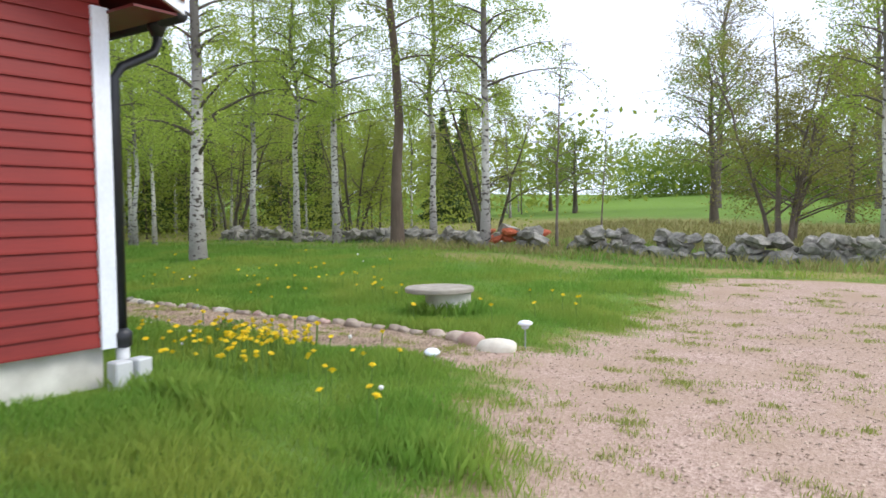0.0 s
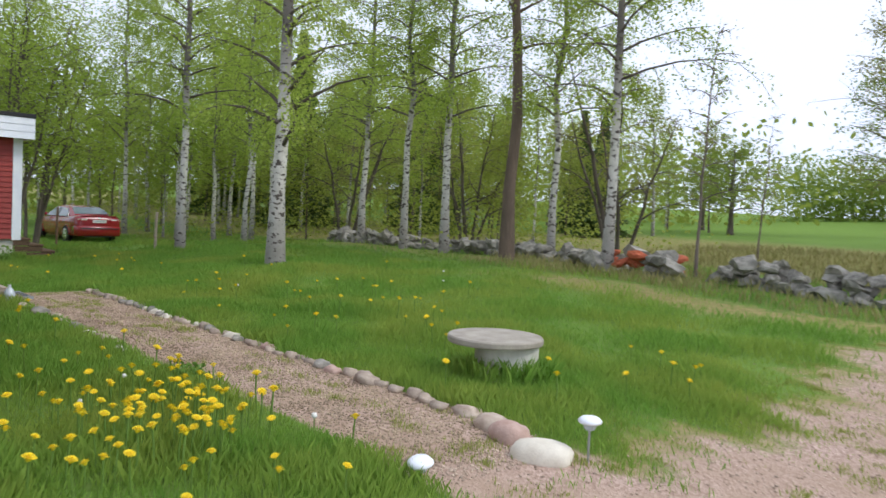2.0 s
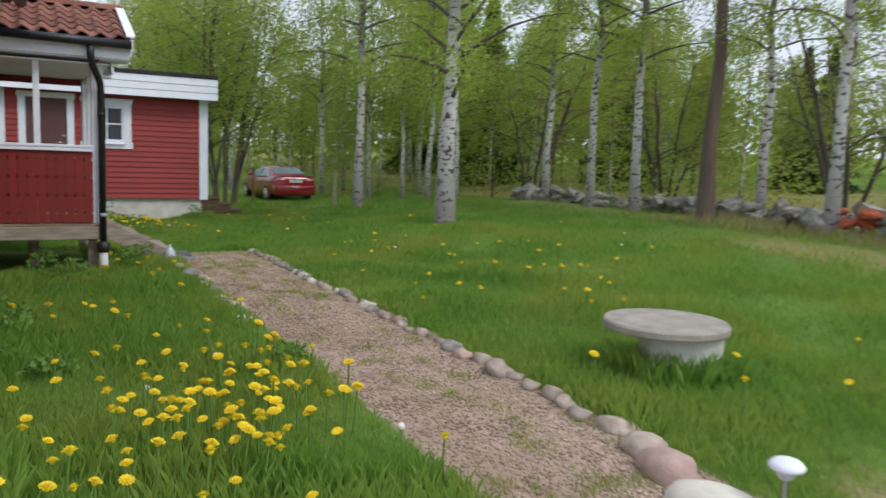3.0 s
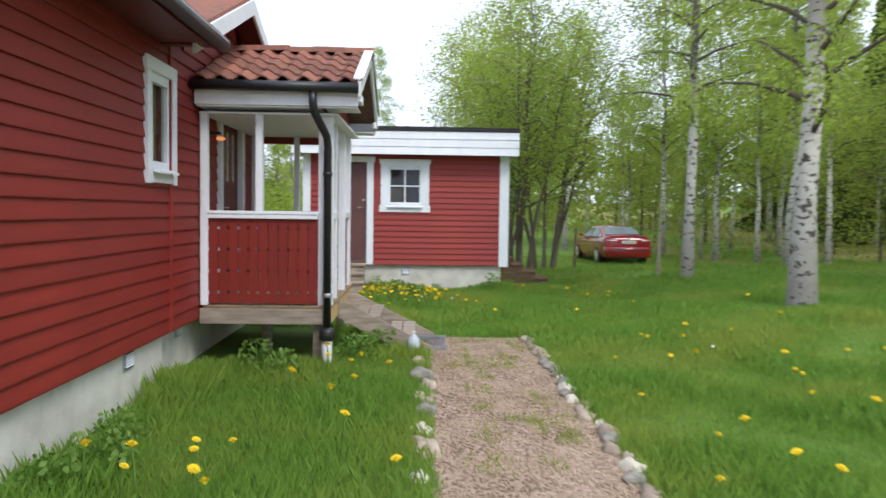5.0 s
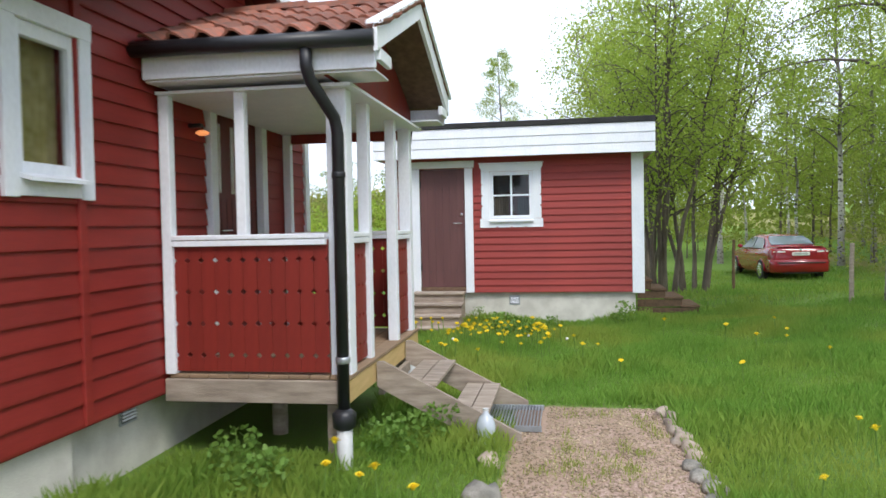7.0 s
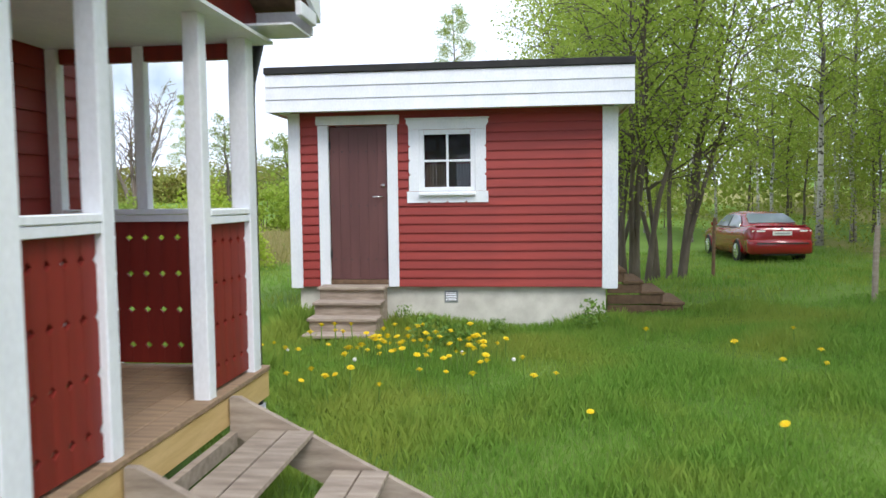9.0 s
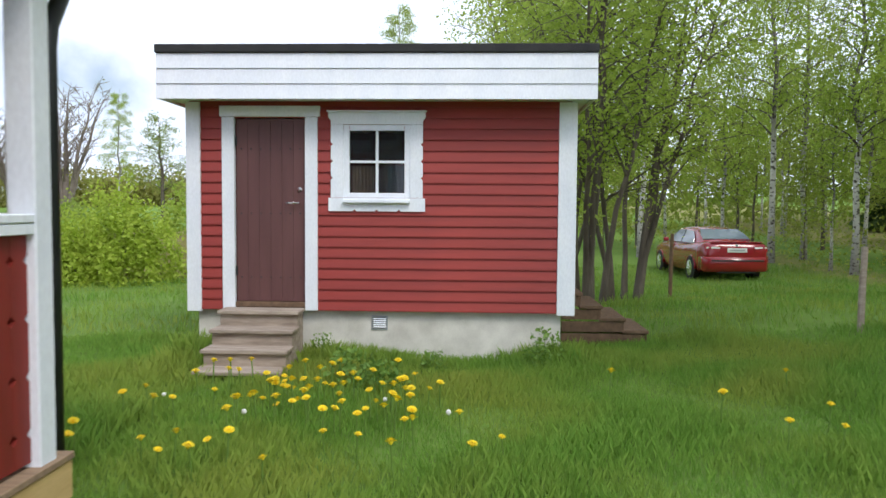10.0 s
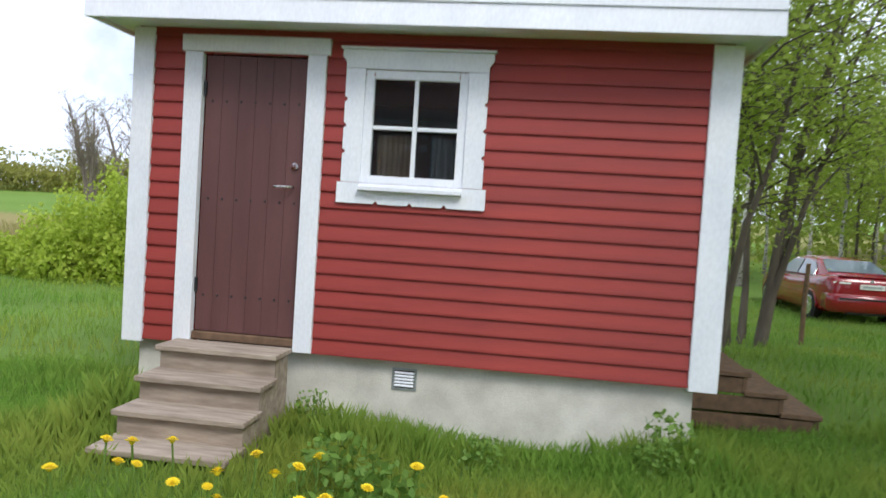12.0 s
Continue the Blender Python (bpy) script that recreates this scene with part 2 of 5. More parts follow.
def ground_mat():
    m = bpy.data.materials.new("lawn_and_gravel")
    m.use_nodes = True
    n, l = m.node_tree.nodes, m.node_tree.links
    b = n["Principled BSDF"]
    tc = n.new("ShaderNodeTexCoord")

    def nz(scale, detail=6):
        t = n.new("ShaderNodeTexNoise")
        t.inputs["Scale"].default_value, t.inputs["Detail"].default_value = scale, detail
        l.new(tc.outputs["Object"], t.inputs["Vector"])
        return t.outputs["Fac"]

    def rng(s, a, c, lo=0.0, hi=1.0):
        r = n.new("ShaderNodeMapRange")
        r.inputs[1].default_value, r.inputs[2].default_value, r.inputs[3].default_value, r.inputs[4].default_value = a, c, lo, hi
        l.new(s, r.inputs[0])
        return r.outputs[0]

    def mixc(f, a, c):
        x = n.new("ShaderNodeMixRGB")
        l.new(f, x.inputs[0])
        for i, v in ((1, a), (2, c)):
            if isinstance(v, tuple):
                x.inputs[i].default_value = (*v, 1)
            else:
                l.new(v, x.inputs[i])
        return x.outputs[0]

    green = mixc(rng(nz(0.6), 0.35, 0.65), (0.095, 0.20, 0.028), (0.15, 0.27, 0.042))
    green = mixc(rng(nz(18), 0.3, 0.7), green, (0.13, 0.19, 0.045))
    vor = n.new("ShaderNodeTexVoronoi")
    vor.inputs["Scale"].default_value = 55
    l.new(tc.outputs["Object"], vor.inputs["Vector"])
    sep = n.new("ShaderNodeSeparateColor")
    l.new(vor.outputs["Color"], sep.inputs[0])
    grav = mixc(sep.outputs[0], (0.31, 0.21, 0.165), (0.57, 0.43, 0.36))
    grav = mixc(rng(nz(1.1), 0.35, 0.7), grav, (0.38, 0.275, 0.20))
    dry = mixc(rng(nz(9), 0.3, 0.7), (0.20, 0.19, 0.06), (0.33, 0.27, 0.12))

    def attr(name):
        a = n.new("ShaderNodeAttribute")
        a.attribute_name = name
        return a.outputs["Fac"]

    def masked(name, amp=0.7):
        k = n.new("ShaderNodeMath")
        k.operation = "MULTIPLY_ADD"
        k.inputs[1].default_value = amp
        l.new(nz(5.5, 8), k.inputs[0])
        l.new(attr(name), k.inputs[2])
        return rng(k.outputs[0], 0.5 + amp * 0.5 - 0.16, 0.5 + amp * 0.5 + 0.16)

    field = mixc(rng(nz(0.08), 0.3, 0.7), (0.13, 0.22, 0.035), (0.17, 0.28, 0.05))
    col = mixc(attr("field"), green, field)
    col = mixc(masked("dry", 0.9), col, dry)
    col = mixc(masked("gravel"), col, grav)
    l.new(col, b.inputs["Base Color"])
    b.inputs["Roughness"].default_value = 0.95
    b.inputs["Specular IOR Level"].default_value = 0.15
    bp = n.new("ShaderNodeBump")
    bp.inputs["Strength"].default_value, bp.inputs["Distance"].default_value = 0.6, 0.015
    l.new(vor.outputs["Distance"], bp.inputs["Height"])
    l.new(bp.outputs[0], b.inputs["Normal"])
    return m


M_GROUND = ground_mat()


# ---- shape helpers ----
def mesh_of(bm, material, smooth=False, name="mesh"):
    me = bpy.data.meshes.new(name)
    bmesh.ops.recalc_face_normals(bm, faces=bm.faces)
    bm.to_mesh(me)
    bm.free()
    me.materials.append(material)
    if smooth:
        me.polygons.foreach_set("use_smooth", [True] * len(me.polygons))
    return me


def part(name, bm, material, parent=None, label="", smooth=False, at=None):
    ob = new(name, mesh_of(bm, material, smooth, name))
    ob.parent = parent
    if at is not None:
        ob.matrix_local = at
    return tagged(ob, label)


def thing(name, at, label, category, group="", kind=""):
    ob = new(name)
    ob.empty_display_size = 0.1
    ob.matrix_world = at
    return tagged(ob, label, category, group, kind)


def box(x0, x1, y0, y1, z0, z1, bevel=0.0, bm=None):
    own = bmesh.new()
    vs = [own.verts.new((x, y, z)) for x in (x0, x1) for y in (y0, y1) for z in (z0, z1)]
    for f in ((0, 1, 3, 2), (4, 6, 7, 5), (0, 4, 5, 1), (2, 3, 7, 6), (0, 2, 6, 4), (1, 5, 7, 3)):
        own.faces.new([vs[i] for i in f])
    if bevel:
        bmesh.ops.bevel(own, geom=own.edges[:], offset=bevel, segments=1, affect="EDGES")
    return join(bm, own)


def join(bm, own):
    if bm is None:
        return own
    vm = {v: bm.verts.new(v.co) for v in own.verts}
    for f in own.faces:
        bm.faces.new([vm[v] for v in f.verts])
    own.free()
    return bm


def prism(outline, lo, hi, axis="x", bm=None, bevel=0.0):
    """An outline of (a, b) pairs drawn out along an axis; a and b are the other two axes in order."""
    own = bmesh.new()

    def at(a, b, c):
        return {"x": (c, a, b), "y": (a, c, b), "z": (a, b, c)}[axis]

    one = [own.verts.new(at(a, b, lo)) for a, b in outline]
    two = [own.verts.new(at(a, b, hi)) for a, b in outline]
    k = len(outline)
    own.faces.new(one)
    own.faces.new(two[::-1])
    for i in range(k):
        own.faces.new((one[i], two[i], two[(i + 1) % k], one[(i + 1) % k]))
    if bevel:
        bmesh.ops.bevel(own, geom=own.edges[:], offset=bevel, segments=1, affect="EDGES")
    return join(bm, own)


def tube(points, radii, seg=8, bm=None, caps=True):
    bm = bm or bmesh.new()
    pts = [Vector(p) for p in points]
    rings = []
    for i, p in enumerate(pts):
        d = (pts[min(i + 1, len(pts) - 1)] - pts[max(i - 1, 0)]).normalized()
        side = d.orthogonal().normalized() if i == 0 else (side - d * side.dot(d)).normalized()
        up = d.cross(side)
        r = radii[i] if isinstance(radii, (list, tuple)) else radii
        rings.append([bm.verts.new(p + (side * math.cos(2 * math.pi * k / seg) + up * math.sin(2 * math.pi * k / seg)) * r) for k in range(seg)])
    for a, b in zip(rings, rings[1:]):
        for k in range(seg):
            bm.faces.new((a[k], a[(k + 1) % seg], b[(k + 1) % seg], b[k]))
    if caps:
        bm.faces.new(rings[0][::-1])
        bm.faces.new(rings[-1])
    return bm


def lathe(profile, seg=24, bm=None):
    """A profile of (radius, height) turned round the z axis."""
    bm = bm or bmesh.new()
    rings = [[bm.verts.new((r * math.cos(2 * math.pi * k / seg), r * math.sin(2 * math.pi * k / seg), z)) for k in range(seg)] for r, z in profile]
    for a, b in zip(rings, rings[1:]):
        for k in range(seg):
            bm.faces.new((a[k], a[(k + 1) % seg], b[(k + 1) % seg], b[k]))
    bm.faces.new(rings[0][::-1])
    bm.faces.new(rings[-1])
    return bm


def rock(sx, sy, sz, seed, sub=2, rough=0.25):
    bm = bmesh.new()
    bmesh.ops.create_icosphere(bm, subdivisions=sub, radius=1)
    for v in bm.verts:
        c = v.co.copy()
        k = 1 + rough * noise.noise(c * 1.1 + Vector((seed * 3.7, seed, 0))) + rough * 0.5 * noise.noise(c * 2.7 + Vector((0, seed * 2.3, seed)))
        c = Vector([math.copysign(abs(a) ** 0.8, a) for a in c]) * k
        v.co = Vector((c.x * sx, c.y * sy, c.z * sz))
    return bm


def arrays(name, verts, faces, material, smooth=False):
    """A mesh from numpy arrays: verts (n, 3), faces (m, k)."""
    me = bpy.data.meshes.new(name)
    k = faces.shape[1]
    me.vertices.add(len(verts))
    me.vertices.foreach_set("co", verts.astype(np.float32).ravel())
    me.loops.add(faces.size)
    me.loops.foreach_set("vertex_index", faces.astype(np.int32).ravel())
    me.polygons.add(len(faces))
    me.polygons.foreach_set("loop_start", np.arange(len(faces), dtype=np.int32) * k)
    me.update(calc_edges=True)
    me.materials.append(material)
    return me


# ---- ground ----
def step(v, a, b):
    k = np.clip((v - a) / (b - a), 0, 1)
    return k * k * (3 - 2 * k)


def height(x, y):
    x, y = np.asarray(x, float), np.asarray(y, float)
    z = 0.1 + 0.022 * np.clip(y - 7, 0, 14) + 0.046 * np.clip(y - 22, 0, 60) + 0.026 * np.clip(-x - 34, 0, 90) - 0.01 * np.clip(-y - 10, 0, 30)
    z = z - 0.08 * step(x, -5.5, -2.5) * (1 - step(y, 9, 15))
    z = z + 0.05 * np.clip(y - 7.2, 0, 4) * step(-x, 5, 10) * (1 - 0.95 * step(-x, 20, 26))
    z = z - 0.42 * step(-x, 22, 31) * step(y, 4, 9) * (1 - step(y, 17, 24))
    return z + 0.025 * np.sin(x * 0.9 + 1.3) * np.sin(y * 0.8) * step(np.abs(y - 6.3), 0.8, 2.0)


def drive(x, y):
    """1 on the gravel yard and the garden path, 0 on the lawn."""
    edge = np.interp(y, [-30, 2.6, 3.5, 5.0, 5.9, 6.9, 8.0, 10.5, 12.5, 13.6, 15], [-1.2, -1.5, -2.2, -2.9, -3.9, -3.7, -3.35, -3.45, -3.9, -3.6, 3])
    edge = edge + 0.22 * np.sin(y * 4.1 + 0.6 * x) + 0.14 * np.sin(y * 9.7 + 1 + x * 3.1)
    yard = step(x - edge, -1.0, 0.9) * (1 - step(y, 13.6, 14.8))
    path = step(y, 5.62, 5.8) * (1 - step(y, 6.82, 7.0)) * step(x, -13.75, -13.5) * (1 - step(x, -3.9, -3.4))
    return np.maximum(yard, path)


def dryness(x, y):
    d = drive(x, y)
    return 2.6 * d * (1 - d) * (x > -5) + 0.75 * d * (x < -5) + 0.75 * np.exp(-((y - 14.6 - 0.12 * (x + 6)) / 1.1) ** 2) * step(x, -17, -9) + 0.6 * step(y, 19.5, 21) * (1 - step(y, 30, 38)) + 0.55 * np.exp(-((y - 17) / 1.6) ** 2) * (1 - step(x, -9, -7)) + 0.8 * step(-x, 26.5, 29) * (1 - step(-x, 44, 55)) * (1 - step(y, 2, 6))


def axis_steps(lo, a, b, hi, fine, grow):
    mid = list(np.arange(a, b, fine))
    up, s = [], fine
    v = b
    while v < hi:
        up.append(v)
        s *= grow
        v += s
    up.append(hi)
    down, s, v = [], fine, a
    while v > lo:
        s *= grow
        v -= s
        down.append(max(v, lo))
    return np.array(down[::-1] + mid + up)


gx, gy = axis_steps(-420, -30, 8, 420, 0.14, 1.16), axis_steps(-420, -6, 21, 420, 0.14, 1.16)
GX, GY = np.meshgrid(gx, gy, indexing="ij")
nx, ny = GX.shape
gi = np.arange(nx * ny).reshape(nx, ny)
gfaces = np.stack([gi[:-1, :-1], gi[1:, :-1], gi[1:, 1:], gi[:-1, 1:]], -1).reshape(-1, 4)
gverts = np.stack([GX, GY, height(GX, GY)], -1).reshape(-1, 3)
gme = arrays("ground", gverts, gfaces, M_GROUND)
fieldmask = np.maximum(step(gverts[:, 1], 33, 40), step(-gverts[:, 0], 44, 55))
for aname, val in (("gravel", drive(gverts[:, 0], gverts[:, 1])), ("dry", dryness(gverts[:, 0], gverts[:, 1])), ("field", fieldmask)):
    gme.attributes.new(aname, "FLOAT", "POINT").data.foreach_set("value", val.astype(np.float32))
ground = tagged(new("ground", gme), "green lawn with a worn pinkish gravel yard and path", "ground", kind="structure")


def gz(x, y):
    return float(height(x, y))


# ---- clad walls ----
COURSE = 0.128


def board_mesh(length, material, h, cache={}):
    key = (round(length, 3), material.name, h)
    if key not in cache:
        cache[key] = mesh_of(prism([(0, 0), (-0.029, 0), (-0.029, 0.013), (-0.010, h + 0.012), (0, h + 0.012)], 0, length, "x"), material, name="cladding_board")
    return cache[key]


def clad(wall, origin, turn, spans, z0, z1, material, course=COURSE):
    """Lapped boards on a wall face. u runs along the face from origin; spans(z) gives the (u0, u1) stretches of a course."""
    z = z0
    base = Matrix.Translation(origin) @ pose(0, 0, 0, 0, 0, turn)
    while z < z1 - 0.03:
        for u0, u1 in spans(z):
            if u1 - u0 > 0.03:
                b = new("cladding_board", board_mesh(u1 - u0, material, course))
                b.parent = wall
                b.matrix_world = base @ pose(u0, 0, z)
        z += course


def cut(u0, u1, holes):
    def spans(z):
        out, zz = [(u0, u1)], z + COURSE * 0.5
        for a, b, lo, hi in holes:
            if lo < zz < hi:
                nxt = []
                for p, q in out:
                    nxt += [(p, min(q, a)), (max(p, b), q)]
                out = [(p, q) for p, q in nxt if q > p]
        return out
    return spans


# The house stands south of y = 3.35; its long face runs along x, its gable end faces east.
HX0, HX1, HY, HZ0 = -5.66, -14.84, 3.35, 0.58
EAVE, APEX_X, APEX_Z = 3.12, -12.95, 3.95
wall_north = tagged(new("wall_north", mesh_of(box(HX1, -13.72, HY - 0.15, HY, HZ0 - 0.02, 1.95, bm=box(-13.72, -12.55, HY - 0.15, HY, HZ0 - 0.02, 0.69, bm=box(-12.55, -10.45, HY - 0.15, HY, HZ0 - 0.02, 1.95, bm=box(-12.55, -10.95, HY - 0.15, HY, 1.95, 3.1, bm=box(HX1, -13.72, HY - 0.15, HY, 1.95, 3.1, bm=box(-13.72, -12.55, HY - 0.15, HY, 2.7, 3.1, bm=box(-10.45, HX0, HY - 0.15, HY, HZ0 - 0.02, 3.25, bm=box(-10.95, -10.45, HY - 0.15, HY, 2.85, 3.1)))))))), M_RED)), "red painted lapped-board house wall", "wall", kind="structure")
wall_east = tagged(new("wall_east", mesh_of(prism([(-4.6, HZ0), (HY - 0.15, HZ0), (HY - 0.15, 3.25), (-0.7, 4.9), (-4.6, 3.25)], HX0 - 0.15, HX0, "x"), M_RED)), "red lapped-board gable end of the house", "wall", kind="structure")
wall_south = tagged(new("wall_south", mesh_of(box(HX1, HX0, -4.75, -4.6, 0, 3.2), M_RED)), "red back wall of the house", "wall", kind="structure")
wall_west = tagged(new("wall_west", mesh_of(box(HX1, HX1 + 0.15, -4.6, HY - 0.15, HZ0, 3.2), M_RED)), "red west wall of the house", "wall", kind="structure")
gable = prism([(HX1, 3.1), (-10.98, 3.1), (APEX_X, APEX_Z - 0.1)], HY - 0.15, HY - 0.002, "y")
wall_gable = tagged(new("wall_gable", mesh_of(gable, M_RED)), "red lapped-board cross gable above the porch", "wall", kind="structure")

north_holes = [(HX0 - -10.43, HX0 - -10.98, 1.95, 2.86), (HX0 - -12.53, HX0 - -13.72, 0.7, 2.7)]
clad(wall_north, (HX0, HY, 0), 180, cut(0.0, HX0 - HX1 - 0.0, [(abs(a), abs(b), lo, hi) for a, b, lo, hi in north_holes]), HZ0, 3.1, M_RED)


def gable_spans(z):
    k = (APEX_Z - 0.12 - z) / (APEX_Z - 3.1)
    if k <= 0:
        return []
    return [(HX0 - (APEX_X + 1.95 * k), HX0 - (APEX_X - 1.89 * k))]


clad(wall_gable, (HX0, HY, 0), 180, gable_spans, HZ0 + 20 * COURSE, APEX_Z - 0.15, M_RED)


def east_spans(z):
    if z < 3.2:
        return [(0, 7.93)]
    k = (4.9 - z) / 1.7
    return [(3.95 - 3.9 * k, 3.95 + 3.9 * k)] if k > 0 else []


clad(wall_east, (HX0, -4.6, 0), 90, east_spans, HZ0 - 0.13, 4.7, M_RED)

plinth = tagged(new("plinth", mesh_of(box(HX1 + 0.06, -10.9, -4.5, HY - 0.12, -0.1, HZ0, bm=box(-10.9, HX0 - 0.05, -4.5, HY - 0.03, -0.1, HZ0 - 0.004)), M_CONC)), "pale rendered concrete plinth of the house", "plinth", kind="structure")
trim = tagged(new("trim", mesh_of(box(HX0 + 0.0, HX0 + 0.05, HY - 0.09, HY + 0.05, 0.43, 3.12, 0.004, bm=box(HX0 - 0.10, HX0 - 0.003, HY + 0.0, HY + 0.05, 0.43, 3.12, 0.004)), M_WHITE)), "white corner boards of the house", "trim", kind="structure")
trim_gable = tagged(new("trim", mesh_of(box(HX1 - 0.02, HX1 + 0.1, HY, HY + 0.05, HZ0 - 0.03, 3.1, 0.004), M_WHITE)), "white corner board beyond the porch", "trim", kind="structure")
joint = tagged(new("trim", mesh_of(box(-11.02, -10.95, HY + 0.012, HY + 0.04, HZ0, 3.1, 0.004), M_RED)), "red vertical joint batten on the house wall", "trim", kind="structure")

# Main roof, its eave and gutter, and the cross gable's boards
roof = thing("house_roof", pose(0, 0, 0), "dark house roof with wide eaves and white barge boards", "roof", kind="structure")
part("roof_deck", prism([(HY + 0.42, 3.10), (HY + 0.42, 3.18), (-0.7, 5.08), (-5.1, 3.15), (-5.1, 3.07), (-0.7, 4.98)], -10.95, HX0 + 0.42, "x"), M_PDOOR, roof)
part("roof_covering", prism([(HY + 0.46, 3.185), (HY + 0.46, 3.23), (-0.7, 5.14), (-5.14, 3.2), (-5.14, 3.16), (-0.7, 5.085)], -11.0, HX0 + 0.46, "x"), M_TILE, roof)
part("barge_board", prism([(HY + 0.47, 3.09), (HY + 0.47, 3.25), (-0.7, 5.16), (-0.7, 5.0)], HX0 + 0.42, HX0 + 0.445, "x"), M_WHITE, roof)
part("soffit", box(-10.9, HX0 + 0.42, HY + 0.03, HY + 0.41, 3.075, 3.096), M_PDOOR, roof)


def gutter(name, p0, p1, r, parent, label=""):
    bm = tube([p0, p1], r, 10)
    return part(name, bm, M_BLACK, parent, label, True)


gutter("gutter", (-10.97, HY + 0.5, 3.11), (HX0 + 0.36, HY + 0.5, 3.11), 0.06, roof, "black metal gutter")


def slanted(x0, z0, x1, z1, y0, y1, h):
    return prism([(x0, z0 - h), (x0, z0), (x1, z1), (x1, z1 - h)], y0, y1, "y")


cross = thing("cross_gable_roof", pose(0, 0, 0), "tiled cross-gable roof with white barge boards", "roof", kind="structure")
for sgn, end in ((1, -10.72), (-1, -15.18)):
    part("barge_board", slanted(end, 3.16, APEX_X, APEX_Z + 0.1, HY + 0.30, HY + 0.33, 0.17), M_WHITE, cross)
    part("roof_slope", slanted(end, 3.20, APEX_X, APEX_Z + 0.14, -5.1, HY + 0.30, 0.06), M_TILE, cross)
    part("soffit", slanted(end, 3.10, APEX_X, APEX_Z + 0.05, HY + 0.03, HY + 0.29, 0.04), M_PDOOR, cross)


def pipe(name, at, pts, r, label, category):
    t = thing(name, at, label, category)
    part("pipe", tube(pts, r, 12), M_BLACK, t, smooth=True)
    return t


dp = pipe("downpipe", pose(-5.64, HY, 0), [(0.0, 0.5, 3.08), (0.0, 0.5, 2.93), (0.0, 0.46, 2.84), (0.0, 0.16, 2.68), (0.0, 0.1, 2.58), (0.0, 0.1, 0.5)], 0.04, "black metal downpipe at the house corner", "downpipe")
part("funnel", lathe([(0.045, 2.98), (0.075, 3.05), (0.09, 3.09)], 14), M_BLACK, dp, at=pose(0, 0.5, 0), smooth=True)
part("collar", lathe([(0.05, 0.42), (0.075, 0.44), (0.08, 0.54), (0.045, 0.58)], 14), M_BLACK, dp, at=pose(0, 0.1, 0), smooth=True)
part("drain_pipe", tube([(0, 0.1, -0.05), (0, 0.1, 0.43)], 0.055, 14), M_GREYPVC, dp, "grey plastic drain pipe", True)
for i, dy in enumerate((0.0, 0.17)):
    tagged(new("concrete_block", mesh_of(box(-0.06, 0.08, -0.075, 0.075, -0.05, 0.24, 0.012), M_GREYPVC)), "pale concrete block at the foot of a downpipe", "block", "blocks by the downpipe").matrix_world = pose(-5.5, HY - 0.02 + dy, gz(-5.5, 3.4), 0, 0, 12 * i)

# House window
win = thing("window_1", pose(-10.72, HY, 0), "narrow white-framed house window with worn paint", "window", kind="structure")
for x0, x1, z0, z1 in ((-0.36, -0.255, 1.88, 2.80), (0.255, 0.36, 1.88, 2.80), (-0.37, 0.37, 2.80, 2.91)):
    part("casing_board", box(x0, x1, 0.012, 0.055, z0, z1, 0.004), M_WHITE, win)
part("casing_board", box(-0.254, 0.254, 0.012, 0.045, 1.89, 1.985, 0.004), M_WHITE, win)
for x0, x1, z0, z1 in ((-0.25, -0.19, 2.0, 2.80), (0.19, 0.25, 2.0, 2.80), (-0.19, 0.19, 2.72, 2.80), (-0.19, 0.19, 2.0, 2.07)):
    part("sash_bar", box(x0, x1, -0.03, 0.025, z0, z1, 0.004), M_WHITE, win)
part("sill", prism([(0.03, 1.985), (0.11, 1.965), (0.11, 1.985), (0.03, 2.01)], -0.24, 0.24, "x"), M_WHITE, win)
part("pane", box(-0.19, 0.19, -0.012, -0.006, 2.07, 2.72), M_HOUSEGLASS, win).visible_shadow = False
bm = bmesh.new()
wave = [(-0.24 + 0.02 * k, -0.10 + 0.016 * math.sin(k * 1.9)) for k in range(25)]
lo_row, hi_row = [[bm.verts.new((x, y, z)) for x, y in wave] for z in (2.0, 2.82)]
for k in range(24):
    bm.faces.new((lo_row[k], lo_row[k + 1], hi_row[k + 1], hi_row[k]))
tagged(part("curtain", bm, M_PATTERN, smooth=True, at=pose(-10.72, HY, 0)), "yellow patterned curtain behind the house window", "curtain")


def vent(x, z, at, turn, w=0.2, h=0.15, label="white metal vent grille in the plinth"):
    t = thing("plinth_vent", Matrix.Translation(at) @ pose(0, 0, 0, 0, 0, turn), label, "vent")
    part("frame", box(-w / 2, w / 2, 0, 0.012, -h / 2, h / 2, 0.003), M_STEEL, t)
    # no hole is cut: a dark sheet paints the shade behind the slats
    part("opening", box(-w / 2 + 0.018, w / 2 - 0.018, 0.0115, 0.0135, -h / 2 + 0.016, h / 2 - 0.014), M_DARK, t, "dark sheet painted as the shade between the slats")
    for i in range(5):
        zz = -h / 2 + 0.03 + i * (h - 0.05) / 4.6
        part("slat", prism([(0.014, zz), (0.022, zz - 0.004), (0.022, zz + 0.002), (0.014, zz + 0.010)], -w / 2 + 0.02, w / 2 - 0.02, "x"), M_WHITE, t)


vent(0, 0, (-10.12, HY - 0.03, 0.49), 0)
vent(0, 0, (-11.6, HY - 0.12, 0.5), 0)

